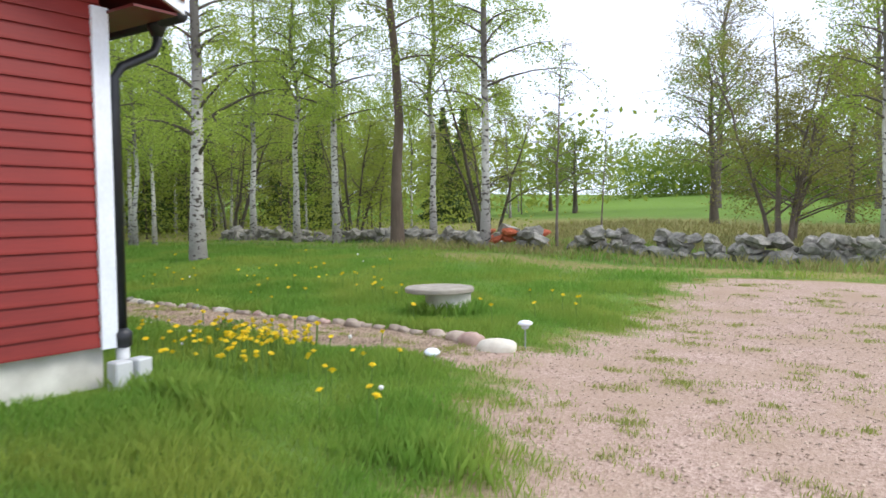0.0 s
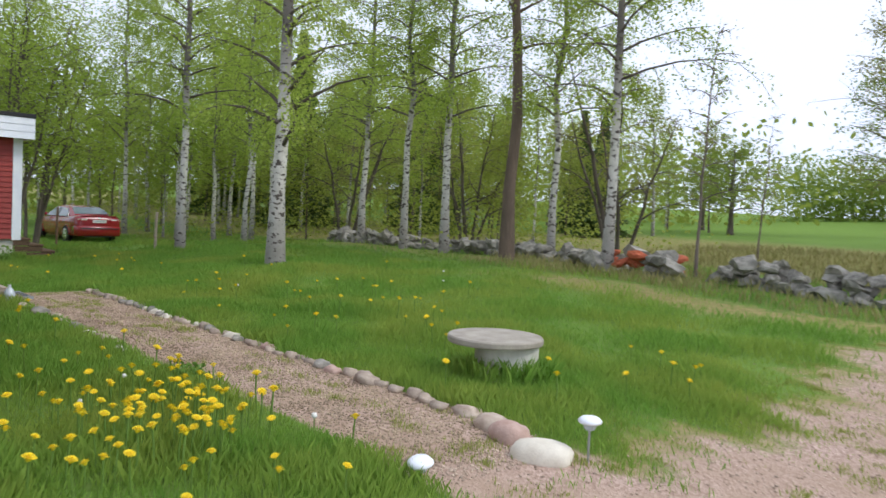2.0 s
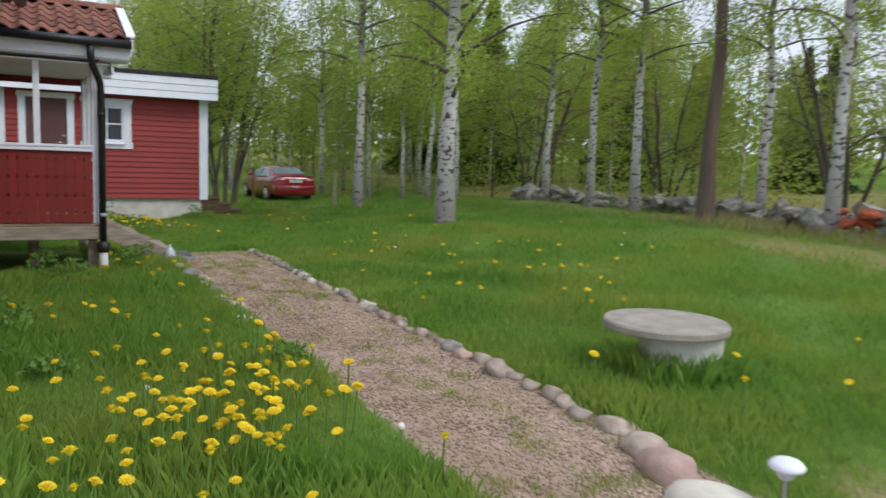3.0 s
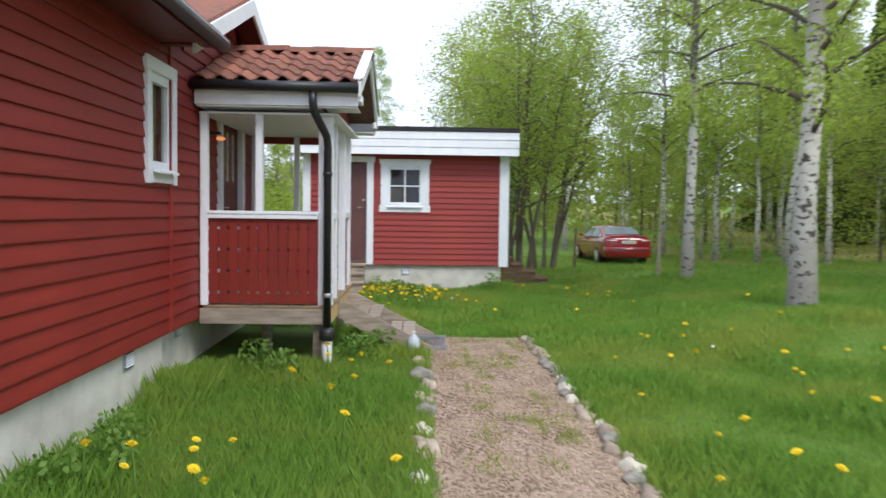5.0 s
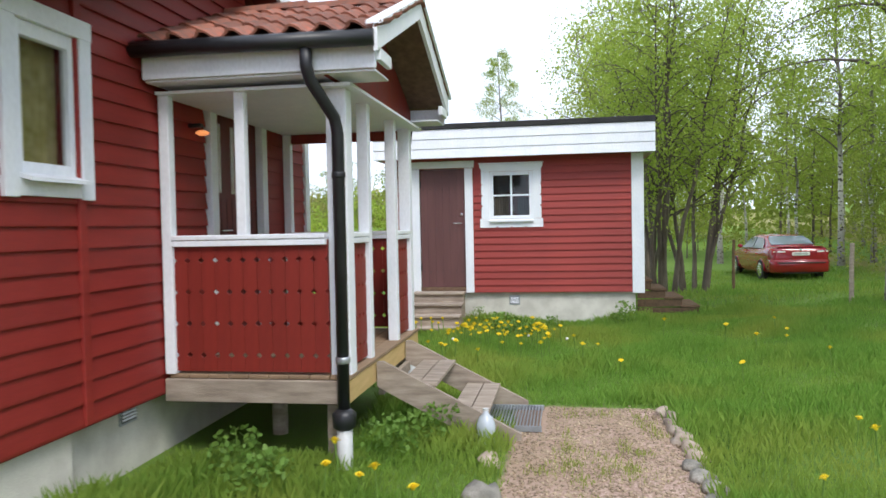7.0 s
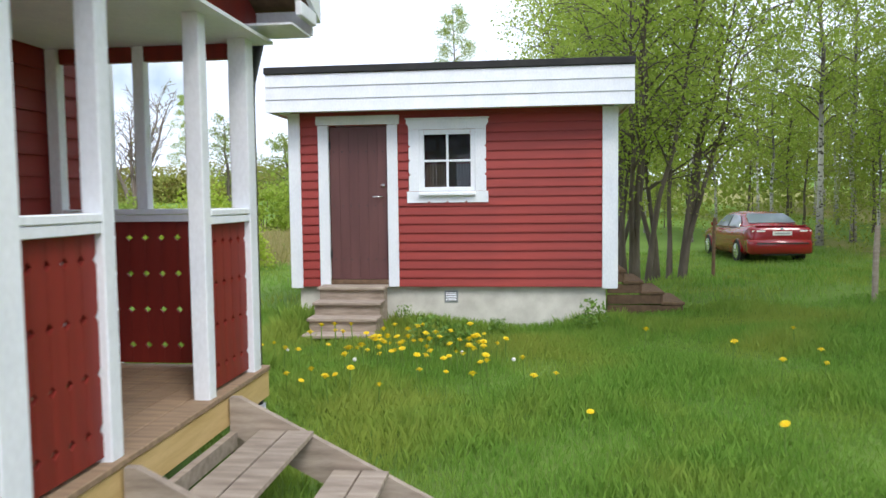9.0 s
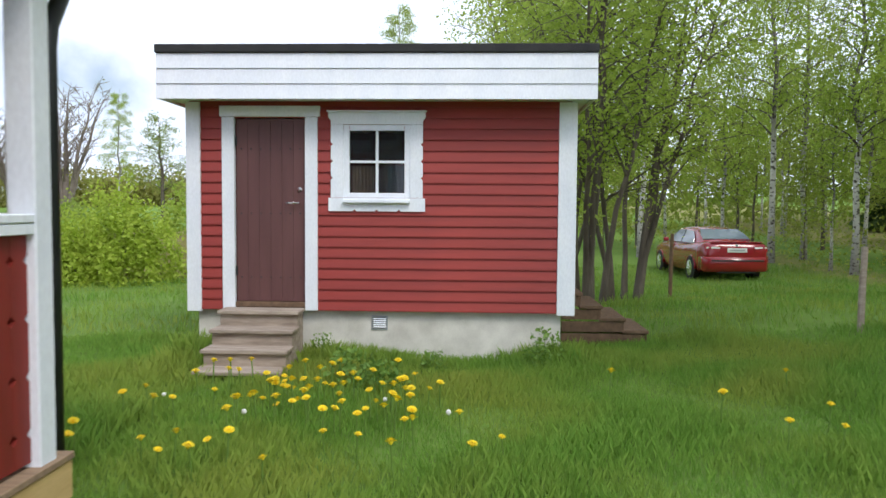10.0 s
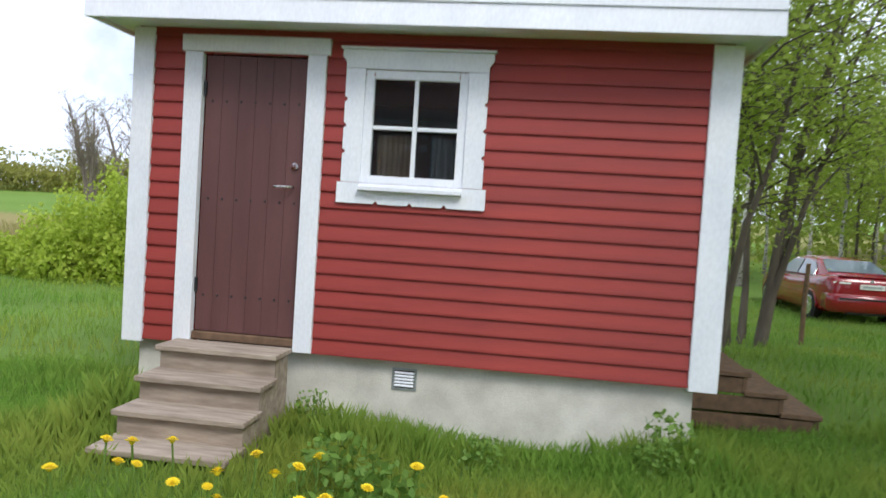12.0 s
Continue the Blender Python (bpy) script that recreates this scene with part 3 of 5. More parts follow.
# ---- porch ----
PX0, PX1, PY0, PY1, DECK = -11.84, -14.22, HY, 4.70, 0.71
porch = thing("porch", pose(0, 0, 0), "open timber porch, red pierced panels and white posts", "porch")
nb = 9
for i in range(nb):
    y0 = PY0 + 0.06 + i * (PY1 - PY0 - 0.06) / nb
    part("deck_board", box(PX1, PX0, y0 + 0.003, y0 + (PY1 - PY0 - 0.06) / nb - 0.003, DECK - 0.028, DECK, 0.004), M_DECK, porch)
part("edge_beam", box(PX1, PX0 + 0.02, PY1 - 0.06, PY1 - 0.012, DECK - 0.19, DECK - 0.032, 0.006), M_NEWWOOD, porch, "yellow new pine beam")
part("edge_beam", box(PX0 - 0.03, PX0 + 0.015, PY0 + 0.03, PY1 - 0.062, DECK - 0.19, DECK - 0.032, 0.006), M_WOOD, porch)
part("edge_beam", box(PX1 - 0.015, PX1 + 0.03, PY0 + 0.03, PY1 - 0.062, DECK - 0.19, DECK - 0.032, 0.006), M_WOOD, porch)
for x in (PX0 - 0.16, PX1 + 0.12):
    part("foundation_post", box(x - 0.05, x + 0.05, PY1 - 0.2, PY1 - 0.1, -0.05, DECK - 0.195), M_WOOD, porch)
part("foundation_post", tube([(-12.6, 3.9, -0.05), (-12.6, 3.9, DECK - 0.03)], 0.06, 10), M_WOOD, porch)
POSTS = [(PX0 - 0.02, PY0 + 0.075, 0.075), (PX0 - 0.02, 3.97, 0.07), (PX0 - 0.115, 4.625, 0.14), (-12.558, 4.63, 0.085), (-13.447, 4.63, 0.085), (PX1 + 0.145, 4.62, 0.11), (PX1 + 0.06, PY0 + 0.075, 0.075), (PX1 + 0.06, 3.97, 0.07)]
CEIL = 2.62
for x, y, w in POSTS:
    lowmost = 1.66 if abs(y - 3.97) < 0.01 else (DECK - 0.02 if abs(y - 4.625) < 0.008 else DECK)
    part("post", box(x - w / 2, x + w / 2, y - w / 2, y + w / 2, lowmost, CEIL, 0.005), M_WHITE, porch)


def pierced(width, h, seed):
    """An upright board with one row of diamond notches cut in each edge, so that two boards make diamonds."""
    zs = [0.11 + i * (h - 0.24) / 3 for i in range(4)]
    d = 0.021
    left, right = [], []
    for z in zs:
        right += [(width, z - d), (width - d, z), (width, z + d)]
        left += [(0, z - d), (d, z), (0, z + d)]
    out = [(0, 0), (width, 0)] + right + [(width, h), (0, h)] + left[::-1]
    return prism(out, -0.009, 0.009, "y")


PANEL_W, PANEL_H = 0.098, 0.89
panel_me = mesh_of(pierced(PANEL_W - 0.002, PANEL_H, 0), M_REDPANEL, name="panel_board")


def panel(x0, y0, turn, length):
    n = max(1, round(length / PANEL_W))
    k = length / n / PANEL_W
    base = pose(x0, y0, DECK + 0.02, 0, 0, turn)
    for i in range(n):
        ob = new("panel_board", panel_me)
        ob.parent = porch
        ob.matrix_local = base @ pose(i * PANEL_W * k, 0, 0) @ Matrix.Diagonal((k, 1, 1, 1))


panel(PX0 - 0.02, PY0 + 0.11, 90, 4.56 - PY0 - 0.11)
panel(PX1 + 0.06, PY0 + 0.11, 90, 4.57 - PY0 - 0.11)
panel(-12.515, 4.63, 0, 0.49)
panel(PX1 + 0.2, 4.63, 0, 0.53)
for x0, x1, y0, y1 in ((PX0 - 0.06, PX0 + 0.03, PY0 + 0.115, 4.555), (PX1 + 0.01, PX1 + 0.10, PY0 + 0.115, 4.565), (-12.512, -12.03, 4.59, 4.675), (PX1 + 0.2, -13.492, 4.59, 4.675)):
    part("rail", box(x0, x1, y0, y1, 1.628, 1.662, 0.005), M_WHITE, porch)
    cx, cy = (x0 + x1) / 2, (y0 + y1) / 2
    if x1 - x0 < 0.2:
        part("rail", box(cx - 0.012, cx + 0.038, y0, y1, 1.585, 1.626, 0.004), M_WHITE, porch)
    else:
        part("rail", box(x0, x1, cy - 0.012, cy + 0.038, 1.585, 1.626, 0.004), M_WHITE, porch)
part("header_beam", box(PX1 + 0.03, PX1 + 0.085, PY0 + 0.12, 4.56, CEIL - 0.09, CEIL - 0.003, 0.004), M_REDPANEL, porch, "dark red beam under the porch ceiling")
part("ceiling", box(PX1 - 0.02, PX0 + 0.05, PY0 + 0.04, PY1 + 0.06, CEIL, CEIL + 0.02), M_WHITE, porch)
RX, RZ, EX, EZ, FY = -13.0, 3.42, 1.40, 2.87, 5.0
for s in (1, -1):
    xe = RX + s * EX
    part("roof_board", slanted(xe, EZ, RX, RZ, HY + 0.03, FY - 0.03, 0.03), M_DARKWOOD, porch)
    part("barge_board", slanted(xe + s * 0.03, EZ + 0.07, RX, RZ + 0.09, FY - 0.028, FY, 0.16), M_WHITE, porch)
    part("barge_cap", slanted(xe + s * 0.04, EZ + 0.092, RX, RZ + 0.115, FY - 0.07, FY + 0.03, 0.02), M_WHITE, porch)
    xf = RX + s * (EX - 0.06)
    part("fascia_board", box(min(xf, xf + s * 0.025), max(xf, xf + s * 0.025), HY + 0.04, FY - 0.03, EZ - 0.18, EZ - 0.035, 0.004), M_WHITE, porch)
    part("soffit", box(min(xf, xf - s * 0.36), max(xf, xf - s * 0.36), HY + 0.05, FY - 0.04, EZ - 0.195, EZ - 0.182), M_WHITE, porch)
    part("eave_return", box(min(xf, xf - s * 0.3), max(xf, xf - s * 0.3), FY - 0.04, FY - 0.002, EZ - 0.13, EZ - 0.05, 0.004), M_WHITE, porch)
    part("gutter", tube([(xe + s * 0.045, HY + 0.02, EZ - 0.0), (xe + s * 0.045, FY - 0.02, EZ - 0.012)], 0.052, 12), M_BLACK, porch, "black metal gutter", True)
part("pediment", prism([(RX - EX + 0.1, EZ - 0.2), (RX + EX - 0.1, EZ - 0.2), (RX + EX - 0.1, EZ - 0.05), (RX, RZ - 0.05), (RX - EX + 0.1, EZ - 0.05)], PY1 - 0.09, PY1 - 0.06, "y"), M_REDPANEL, porch, "dark red boarded pediment")

# clay pantiles, one by one
def tile_mesh():
    bm = bmesh.new()
    w, ln = 0.22, 0.36
    rows = []
    for j in range(2):
        r = []
        for i in range(9):
            u = i / 8
            zz = 0.028 * math.sin(u * 2 * math.pi + 0.6) + (0.022 if j == 0 else 0)
            r.append((u * w, j * ln, zz))
        rows.append(r)
    top = [[bm.verts.new(c) for c in r] for r in rows]
    bot = [[bm.verts.new((c[0], c[1], c[2] - 0.016)) for c in r] for r in rows]
    for i in range(8):
        bm.faces.new((top[0][i], top[0][i + 1], top[1][i + 1], top[1][i]))
        bm.faces.new((bot[0][i + 1], bot[0][i], bot[1][i], bot[1][i + 1]))
        bm.faces.new((bot[0][i], bot[0][i + 1], top[0][i + 1], top[0][i]))
    bm.faces.new((bot[0][0], top[0][0], top[1][0], bot[1][0]))
    bm.faces.new((top[0][8], bot[0][8], bot[1][8], top[1][8]))
    return mesh_of(bm, M_TILE, False, "roof_tile")


tile_me = tile_mesh()
slope_len = math.hypot(EX, RZ - EZ)
ang = math.degrees(math.atan2(RZ - EZ, EX))
for s in (1, -1):
    for row in range(5):
        for col in range(8):
            ob = new("roof_tile", tile_me)
            ob.parent = porch
            along = HY + 0.06 + col * 0.2
            up = row * (slope_len - 0.05) / 5
            x = RX + s * (EX + 0.03) - s * up * math.cos(radians(ang))
            z = EZ + 0.055 + up * math.sin(radians(ang))
            jig = random.uniform(-1.2, 1.2)
            ob.matrix_local = pose(x, along if s > 0 else along + 0.2, z) @ pose(0, 0, 0, 0, 0, 90 if s > 0 else -90) @ pose(0, 0, 0, ang + jig, jig, jig)
for i in range(5):
    part("ridge_tile", prism([(-0.11, 0), (-0.075, 0.055), (0, 0.08), (0.075, 0.055), (0.11, 0), (0.09, 0), (0, 0.055), (-0.09, 0)], 0, 0.37, "y"), M_TILE, porch, at=pose(RX, HY + 0.03 + i * 0.32, RZ + 0.045 + 0.008 * (i % 2), random.uniform(-2, 2)))

pd = pipe("downpipe", pose(PX0, 4.66, 0), [(0.27, -0.12, EZ - 0.04), (0.27, -0.12, EZ - 0.16), (0.24, -0.11, EZ - 0.24), (0.06, -0.01, EZ - 0.46), (0.03, 0.0, EZ - 0.56), (0.03, 0.0, 0.45)], 0.04, "black metal downpipe on the porch corner", "downpipe")
part("collar", lathe([(0.05, 0.36), (0.075, 0.38), (0.08, 0.47), (0.045, 0.5)], 14), M_BLACK, pd, at=pose(0.03, 0, 0), smooth=True)
part("clamp", lathe([(0.046, 0.80), (0.05, 0.81), (0.05, 0.835), (0.046, 0.845)], 14), M_STEEL, pd, "bright metal clamp", at=pose(0.03, 0, 0), smooth=True)
part("clamp", lathe([(0.044, 2.02), (0.046, 2.03), (0.046, 2.05), (0.044, 2.06)], 14), M_BLACK, pd, at=pose(0.03, 0, 0), smooth=True)
part("drain_pipe", tube([(0.03, 0, -0.05), (0.03, 0, 0.38)], 0.052, 14), M_GREYPVC, pd, "grey plastic drain pipe", True)
pd2 = pipe("downpipe", pose(PX1 + 0.0, 4.60, 0), [(-0.24, 0.0, EZ - 0.04), (-0.24, 0.0, EZ - 0.16), (-0.05, 0.0, EZ - 0.46), (-0.03, 0.0, EZ - 0.56), (-0.03, 0.0, 0.45)], 0.035, "black metal downpipe on the far porch corner", "downpipe")
part("drain_pipe", tube([(-0.03, 0, -0.05), (-0.03, 0, 0.46)], 0.05, 14), M_GREYPVC, pd2, "grey plastic drain pipe", True)

# Porch door in the house wall
pdoor = thing("door_1", pose(-13.14, HY, DECK), "dark red house door with three narrow leaded panes", "door", kind="structure")
part("leaf", box(-0.44, 0.44, -0.06, -0.015, 0.02, 1.95, 0.004), M_PDOOR, pdoor)
for x in (-0.18, 0.07, 0.32):
    part("pane", box(x - 0.03, x + 0.03, -0.014, -0.004, 1.29, 1.85), M_STRIP, pdoor, "leaded patterned glass strip")
# thin near-black strips paint the shade of grooves on the flat leaf
for i in range(9):
    part("groove_batten", box(-0.42 + i * 0.1, -0.415 + i * 0.1, -0.016, -0.012, 0.05, 1.25), M_DARK, pdoor)
for x0, x1 in ((-0.56, -0.45), (0.45, 0.56)):
    part("casing_board", box(x0, x1, -0.02, 0.05, 0, 1.96, 0.004), M_WHITE, pdoor)
part("casing_board", box(-0.56, 0.56, -0.02, 0.05, 1.965, 2.03, 0.004), M_WHITE, pdoor)
part("handle", tube([(0.33, -0.015, 0.98), (0.33, 0.04, 0.98), (0.22, 0.045, 0.98)], 0.01, 8), M_CHROME, pdoor, "steel lever handle", True)
lamp = thing("porch_lamp", pose(-12.3, HY + 0.02, 2.4), "small orange-lit wall lamp by the porch door", "lamp")
m_glow = bpy.data.materials.new("warm_lamp_glass")
m_glow.use_nodes = True
m_glow.node_tree.nodes["Principled BSDF"].inputs["Base Color"].default_value = (0.7, 0.25, 0.1, 1)
m_glow.node_tree.nodes["Principled BSDF"].inputs["Emission Color"].default_value = (1, 0.35, 0.12, 1)
m_glow.node_tree.nodes["Principled BSDF"].inputs["Emission Strength"].default_value = 0.7
part("shade", lathe([(0.02, 0.0), (0.045, 0.01), (0.05, 0.025), (0.02, 0.04)], 12), m_glow, lamp, at=pose(0, 0.1, 0))
part("bracket", box(-0.03, 0.03, 0.0, 0.1, 0.06, 0.09, 0.004), M_BLACK, lamp)

# Porch steps
steps = thing("porch_steps", pose(-13.08, PY1, 0), "open grey wooden steps leaning on the porch", "steps")
for x in (-0.52, 0.52):
    part("stringer", prism([(0.0, 0.49), (0.0, 0.68), (0.05, 0.68), (1.08, 0.155), (1.08, 0.05), (0.85, 0.05)], x - 0.02, x + 0.02, "x"), M_WOOD, steps)
for y, z in ((0.16, 0.485), (0.55, 0.285)):
    for k in range(2):
        part("tread", box(-0.495, 0.495, y + k * 0.15, y + k * 0.15 + 0.14, z, z + 0.03, 0.004), M_WOOD, steps)
part("crosspiece", box(-0.495, 0.495, 0.0, 0.04, 0.42, 0.50), M_WOOD, steps)
grate = thing("boot_grate", pose(-13.12, PY1 + 0.98, gz(-13.1, 5.7) + 0.02), "galvanised steel boot-scraper grate by the steps", "grate")
for i in range(18):
    part("bar", box(-0.34, 0.34, -0.22 + i * 0.026, -0.214 + i * 0.026, 0.0, 0.03), M_STEEL, grate)
for x in (-0.345, 0.335):
    part("rim", box(x, x + 0.01, -0.23, 0.24, -0.01, 0.034), M_STEEL, grate)
bottle = thing("plastic_bottle", pose(-12.45, 5.53, gz(-12.45, 5.5) + 0.005) @ Matrix.Diagonal((0.85, 0.85, 0.72, 1)), "large clear plastic water bottle standing by the steps", "bottle")
part("body", lathe([(0.07, 0), (0.082, 0.02), (0.08, 0.07), (0.084, 0.09), (0.08, 0.13), (0.084, 0.16), (0.08, 0.2), (0.06, 0.27), (0.025, 0.31), (0.024, 0.34)], 16), M_PET, bottle, smooth=True)
part("cap", lathe([(0.026, 0.335), (0.026, 0.36)], 12), M_GREYPVC, bottle)

# ---- shed ----
SX, SY0, SY1, SZ0, SZ1 = -19.1, 3.31, 7.27, 0.62, 2.86
SD = 3.4
DY0, DY1 = 3.79, 4.53
WY0, WY1, WZ0, WZ1 = 4.93, 5.62, 1.80, 2.50
bm = box(SX - 0.12, SX, SY0, DY0 - 0.02, SZ0, SZ1)
box(SX - 0.12, SX, DY0 - 0.02, DY1 + 0.02, 2.66, SZ1, bm=bm)
box(SX - 0.12, SX, DY1 + 0.02, WY0, SZ0, SZ1, bm=bm)
box(SX - 0.12, SX, WY0, WY1, SZ0, WZ0, bm=bm)
box(SX - 0.12, SX, WY0, WY1, WZ1, SZ1, bm=bm)
box(SX - 0.12, SX, WY1, SY1, SZ0, SZ1, bm=bm)
wall_shed = tagged(new("wall_shed_front", mesh_of(bm, M_REDSHED)), "red lapped-board front wall of the shed", "wall", kind="structure")
clad(wall_shed, (SX, SY0, 0), 90, cut(0.0, SY1 - SY0, [(DY0 - SY0 - 0.02, DY1 - SY0 + 0.02, SZ0 - 0.1, 2.66), (WY0 - SY0 - 0.02, WY1 - SY0 + 0.02, WZ0 - 0.06, WZ1 + 0.07)]), SZ0, SZ1 - 0.02, M_REDSHED, 0.111)
wall_shed_n = tagged(new("wall_shed_side", mesh_of(box(SX - SD, SX - 0.12, SY1 - 0.12, SY1, SZ0, SZ1), M_REDSHED)), "red lapped-board side wall of the shed", "wall", kind="structure")
clad(wall_shed_n, (SX, SY1, 0), 180, cut(0.05, SD, []), SZ0, SZ1 - 0.02, M_REDSHED, 0.111)
tagged(new("wall_shed_rear", mesh_of(box(SX - SD, SX - 0.12, SY0, SY0 + 0.12, SZ0, SZ1, bm=box(SX - SD, SX - SD + 0.12, SY0 + 0.12, SY1 - 0.12, SZ0, SZ1)), M_REDSHED)), "red boarded far walls of the shed", "wall", kind="structure")
tagged(new("floor", mesh_of(box(SX - SD + 0.13, SX - 0.13, SY0 + 0.13, SY1 - 0.13, SZ0, SZ0 + 0.03), M_DARKWOOD)), "dark wooden shed floor", "floor", kind="structure")
tagged(new("plinth", mesh_of(box(SX - SD + 0.06, SX - 0.05, SY0 + 0.06, SY1 - 0.08, -0.1, SZ0 - 0.003), M_CONC)), "pale concrete plinth under the shed", "plinth", kind="structure")
for y0, y1, x0, x1 in ((SY0 - 0.03, SY0 + 0.12, 0.0, 0.045), (SY1 - 0.13, SY1 + 0.05, 0.0, 0.045)):
    tagged(new("trim", mesh_of(box(SX + x0, SX + x1, y0, y1, SZ0 - 0.02, SZ1 - 0.08, 0.004), M_WHITE)), "white corner board of the shed", "trim", kind="structure")
tagged(new("trim", mesh_of(box(SX - 0.12, SX - 0.003, SY1 + 0.028, SY1 + 0.06, SZ0 - 0.02, SZ1 - 0.08, 0.004), M_WHITE)), "white corner board of the shed", "trim", kind="structure")
sroof = thing("shed_roof", pose(0, 0, 0), "flat shed roof, white boarded fascia and black felt edge", "roof", kind="structure")
RXF, RY0, RY1 = SX + 0.36, 3.12, 7.46
part("roof_deck", box(SX - SD - 0.3, RXF - 0.03, RY0 + 0.03, RY1 - 0.03, 2.79, 3.22), M_WHITE, sroof)
for i in range(3):
    z = 2.765 + i * 0.15
    part("fascia_board", prism([(RXF - 0.03, z), (RXF + 0.006, z), (RXF - 0.006, z + 0.146), (RXF - 0.03, z + 0.146)], RY0 - 0.01, RY1 + 0.01, "y"), M_WHITE, sroof)
for i in range(3):
    z = 2.765 + i * 0.15
    part("fascia_board", box(SX - SD - 0.3, RXF - 0.031, RY1 - 0.028, RY1, z, z + 0.146, 0.004), M_WHITE, sroof)
    part("fascia_board", box(SX - SD - 0.3, RXF - 0.031, RY0, RY0 + 0.028, z, z + 0.146, 0.004), M_WHITE, sroof)
part("felt", box(SX - SD - 0.32, RXF + 0.02, RY0 - 0.02, RY1 + 0.02, 3.216, 3.30, 0.008), M_FELT, sroof, "black roofing felt")
sdoor = thing("door_2", pose(SX, (DY0 + DY1) / 2, 0.68), "brown painted plank shed door, closed", "door", kind="structure")
hw = (DY1 - DY0) / 2
npl = 6
for i in range(npl):
    y0 = -hw + 0.01 + i * (2 * hw - 0.02) / npl
    part("plank", box(-0.03, 0.0, y0 + 0.0005, y0 + (2 * hw - 0.02) / npl - 0.0005, 0.03, 1.93, 0.002), M_DOOR, sdoor)
bolt_me = mesh_of(lathe([(0.009, 0), (0.008, 0.004), (0.004, 0.006)], 8), M_BLACK, name="bolt")
for z in (0.28, 0.95, 1.62):
    for i in range(7):
        b = new("bolt", bolt_me)
        b.parent = sdoor
        b.matrix_local = pose(0.0, -hw + 0.06 + i * (2 * hw - 0.12) / 6, z, 0, 90, 0)
for y0, y1 in ((-hw - 0.13, -hw), (hw, hw + 0.13)):
    part("casing_board", box(-0.01, 0.05, y0, y1, -0.06, 1.945, 0.004), M_WHITE, sdoor)
part("casing_board", box(-0.01, 0.052, -hw - 0.155, hw + 0.155, 1.948, 2.06, 0.006), M_WHITE, sdoor)
part("threshold", box(-0.04, 0.03, -hw, hw, -0.03, 0.025, 0.004), M_DARKWOOD, sdoor)
part("handle", tube([(0, hw - 0.07, 1.06), (0.05, hw - 0.07, 1.06), (0.055, hw - 0.19, 1.06)], 0.009, 8), M_CHROME, sdoor, "steel lever handle", True)
part("lock", lathe([(0.026, 0), (0.026, 0.012), (0.012, 0.014)], 14), M_CHROME, sdoor, "round steel lock", at=pose(0.0, hw - 0.065, 1.20, 0, 90, 0))
for z in (0.3, 1.65):
    part("hinge", tube([(0.01, -hw + 0.01, z), (0.01, -hw + 0.01, z + 0.1)], 0.012, 8), M_BLACK, sdoor, "black hinge")

swin = thing("window_2", pose(SX, (WY0 + WY1) / 2, 0), "white four-pane shed window with a notched carved casing", "window", kind="structure")
ww = (WY1 - WY0) / 2


def notched(a0, a1, b0, b1, side, vertical):
    """A casing board with three small notches along one edge."""
    out = [(a0, b0), (a1, b0), (a1, b1), (a0, b1)]
    pts = []
    L = (b1 - b0) if vertical else (a1 - a0)
    cuts = [L * 0.27, L * 0.5, L * 0.73]
    if vertical:
        if side > 0:
            pts = [(a0, b0), (a1, b0)] + [p for c in cuts for p in ((a1, b0 + c - 0.018), (a1 - 0.018, b0 + c - 0.006), (a1 - 0.018, b0 + c + 0.006), (a1, b0 + c + 0.018))] + [(a1, b1), (a0, b1)]
        else:
            pts = [(a1, b1), (a0, b1)] + [p for c in cuts for p in ((a0, b1 - c + 0.018), (a0 + 0.018, b1 - c + 0.006), (a0 + 0.018, b1 - c - 0.006), (a0, b1 - c - 0.018))] + [(a0, b0), (a1, b0)]
    else:
        pts = [(a1, b0), (a1, b1), (a0, b1), (a0, b0)] + [p for c in cuts for p in ((a0 + c - 0.018, b0), (a0 + c - 0.006, b0 + 0.018), (a0 + c + 0.006, b0 + 0.018), (a0 + c + 0.018, b0))]
    return prism(pts, 0.02, 0.048, "x")


part("casing_board", notched(-ww - 0.13, -ww - 0.0, WZ0 - 0.0, WZ1 + 0.05, -1, True), M_WHITE, swin)
part("casing_board", notched(ww + 0.0, ww + 0.13, WZ0 - 0.0, WZ1 + 0.05, 1, True), M_WHITE, swin)
part("casing_board", notched(-ww - 0.155, ww + 0.155, WZ0 - 0.14, WZ0 - 0.003, -1, False), M_WHITE, swin)
part("casing_board", prism([(-ww - 0.155, WZ1 + 0.175), (-ww - 0.16, WZ1 + 0.13), (-ww - 0.13, WZ1 + 0.09), (-ww - 0.13, WZ1 + 0.053), (ww + 0.13, WZ1 + 0.053), (ww + 0.13, WZ1 + 0.09), (ww + 0.16, WZ1 + 0.13), (ww + 0.155, WZ1 + 0.175)], 0.02, 0.05, "x"), M_WHITE, swin)
for a0, a1, b0, b1 in ((-ww, -ww + 0.06, WZ0, WZ1 + 0.05), (ww - 0.06, ww, WZ0, WZ1 + 0.05), (-ww + 0.06, ww - 0.06, WZ1 - 0.01, WZ1 + 0.05), (-ww + 0.06, ww - 0.06, WZ0, WZ0 + 0.05)):
    part("sash_bar", box(-0.03, 0.03, a0, a1, b0, b1, 0.004), M_WHITE, swin)
part("drip_cap", box(0.02, 0.075, -ww - 0.17, ww + 0.17, WZ1 + 0.178, WZ1 + 0.192, 0.003), M_WHITE, swin)
midz = (WZ0 + 0.05 + WZ1 - 0.01) / 2
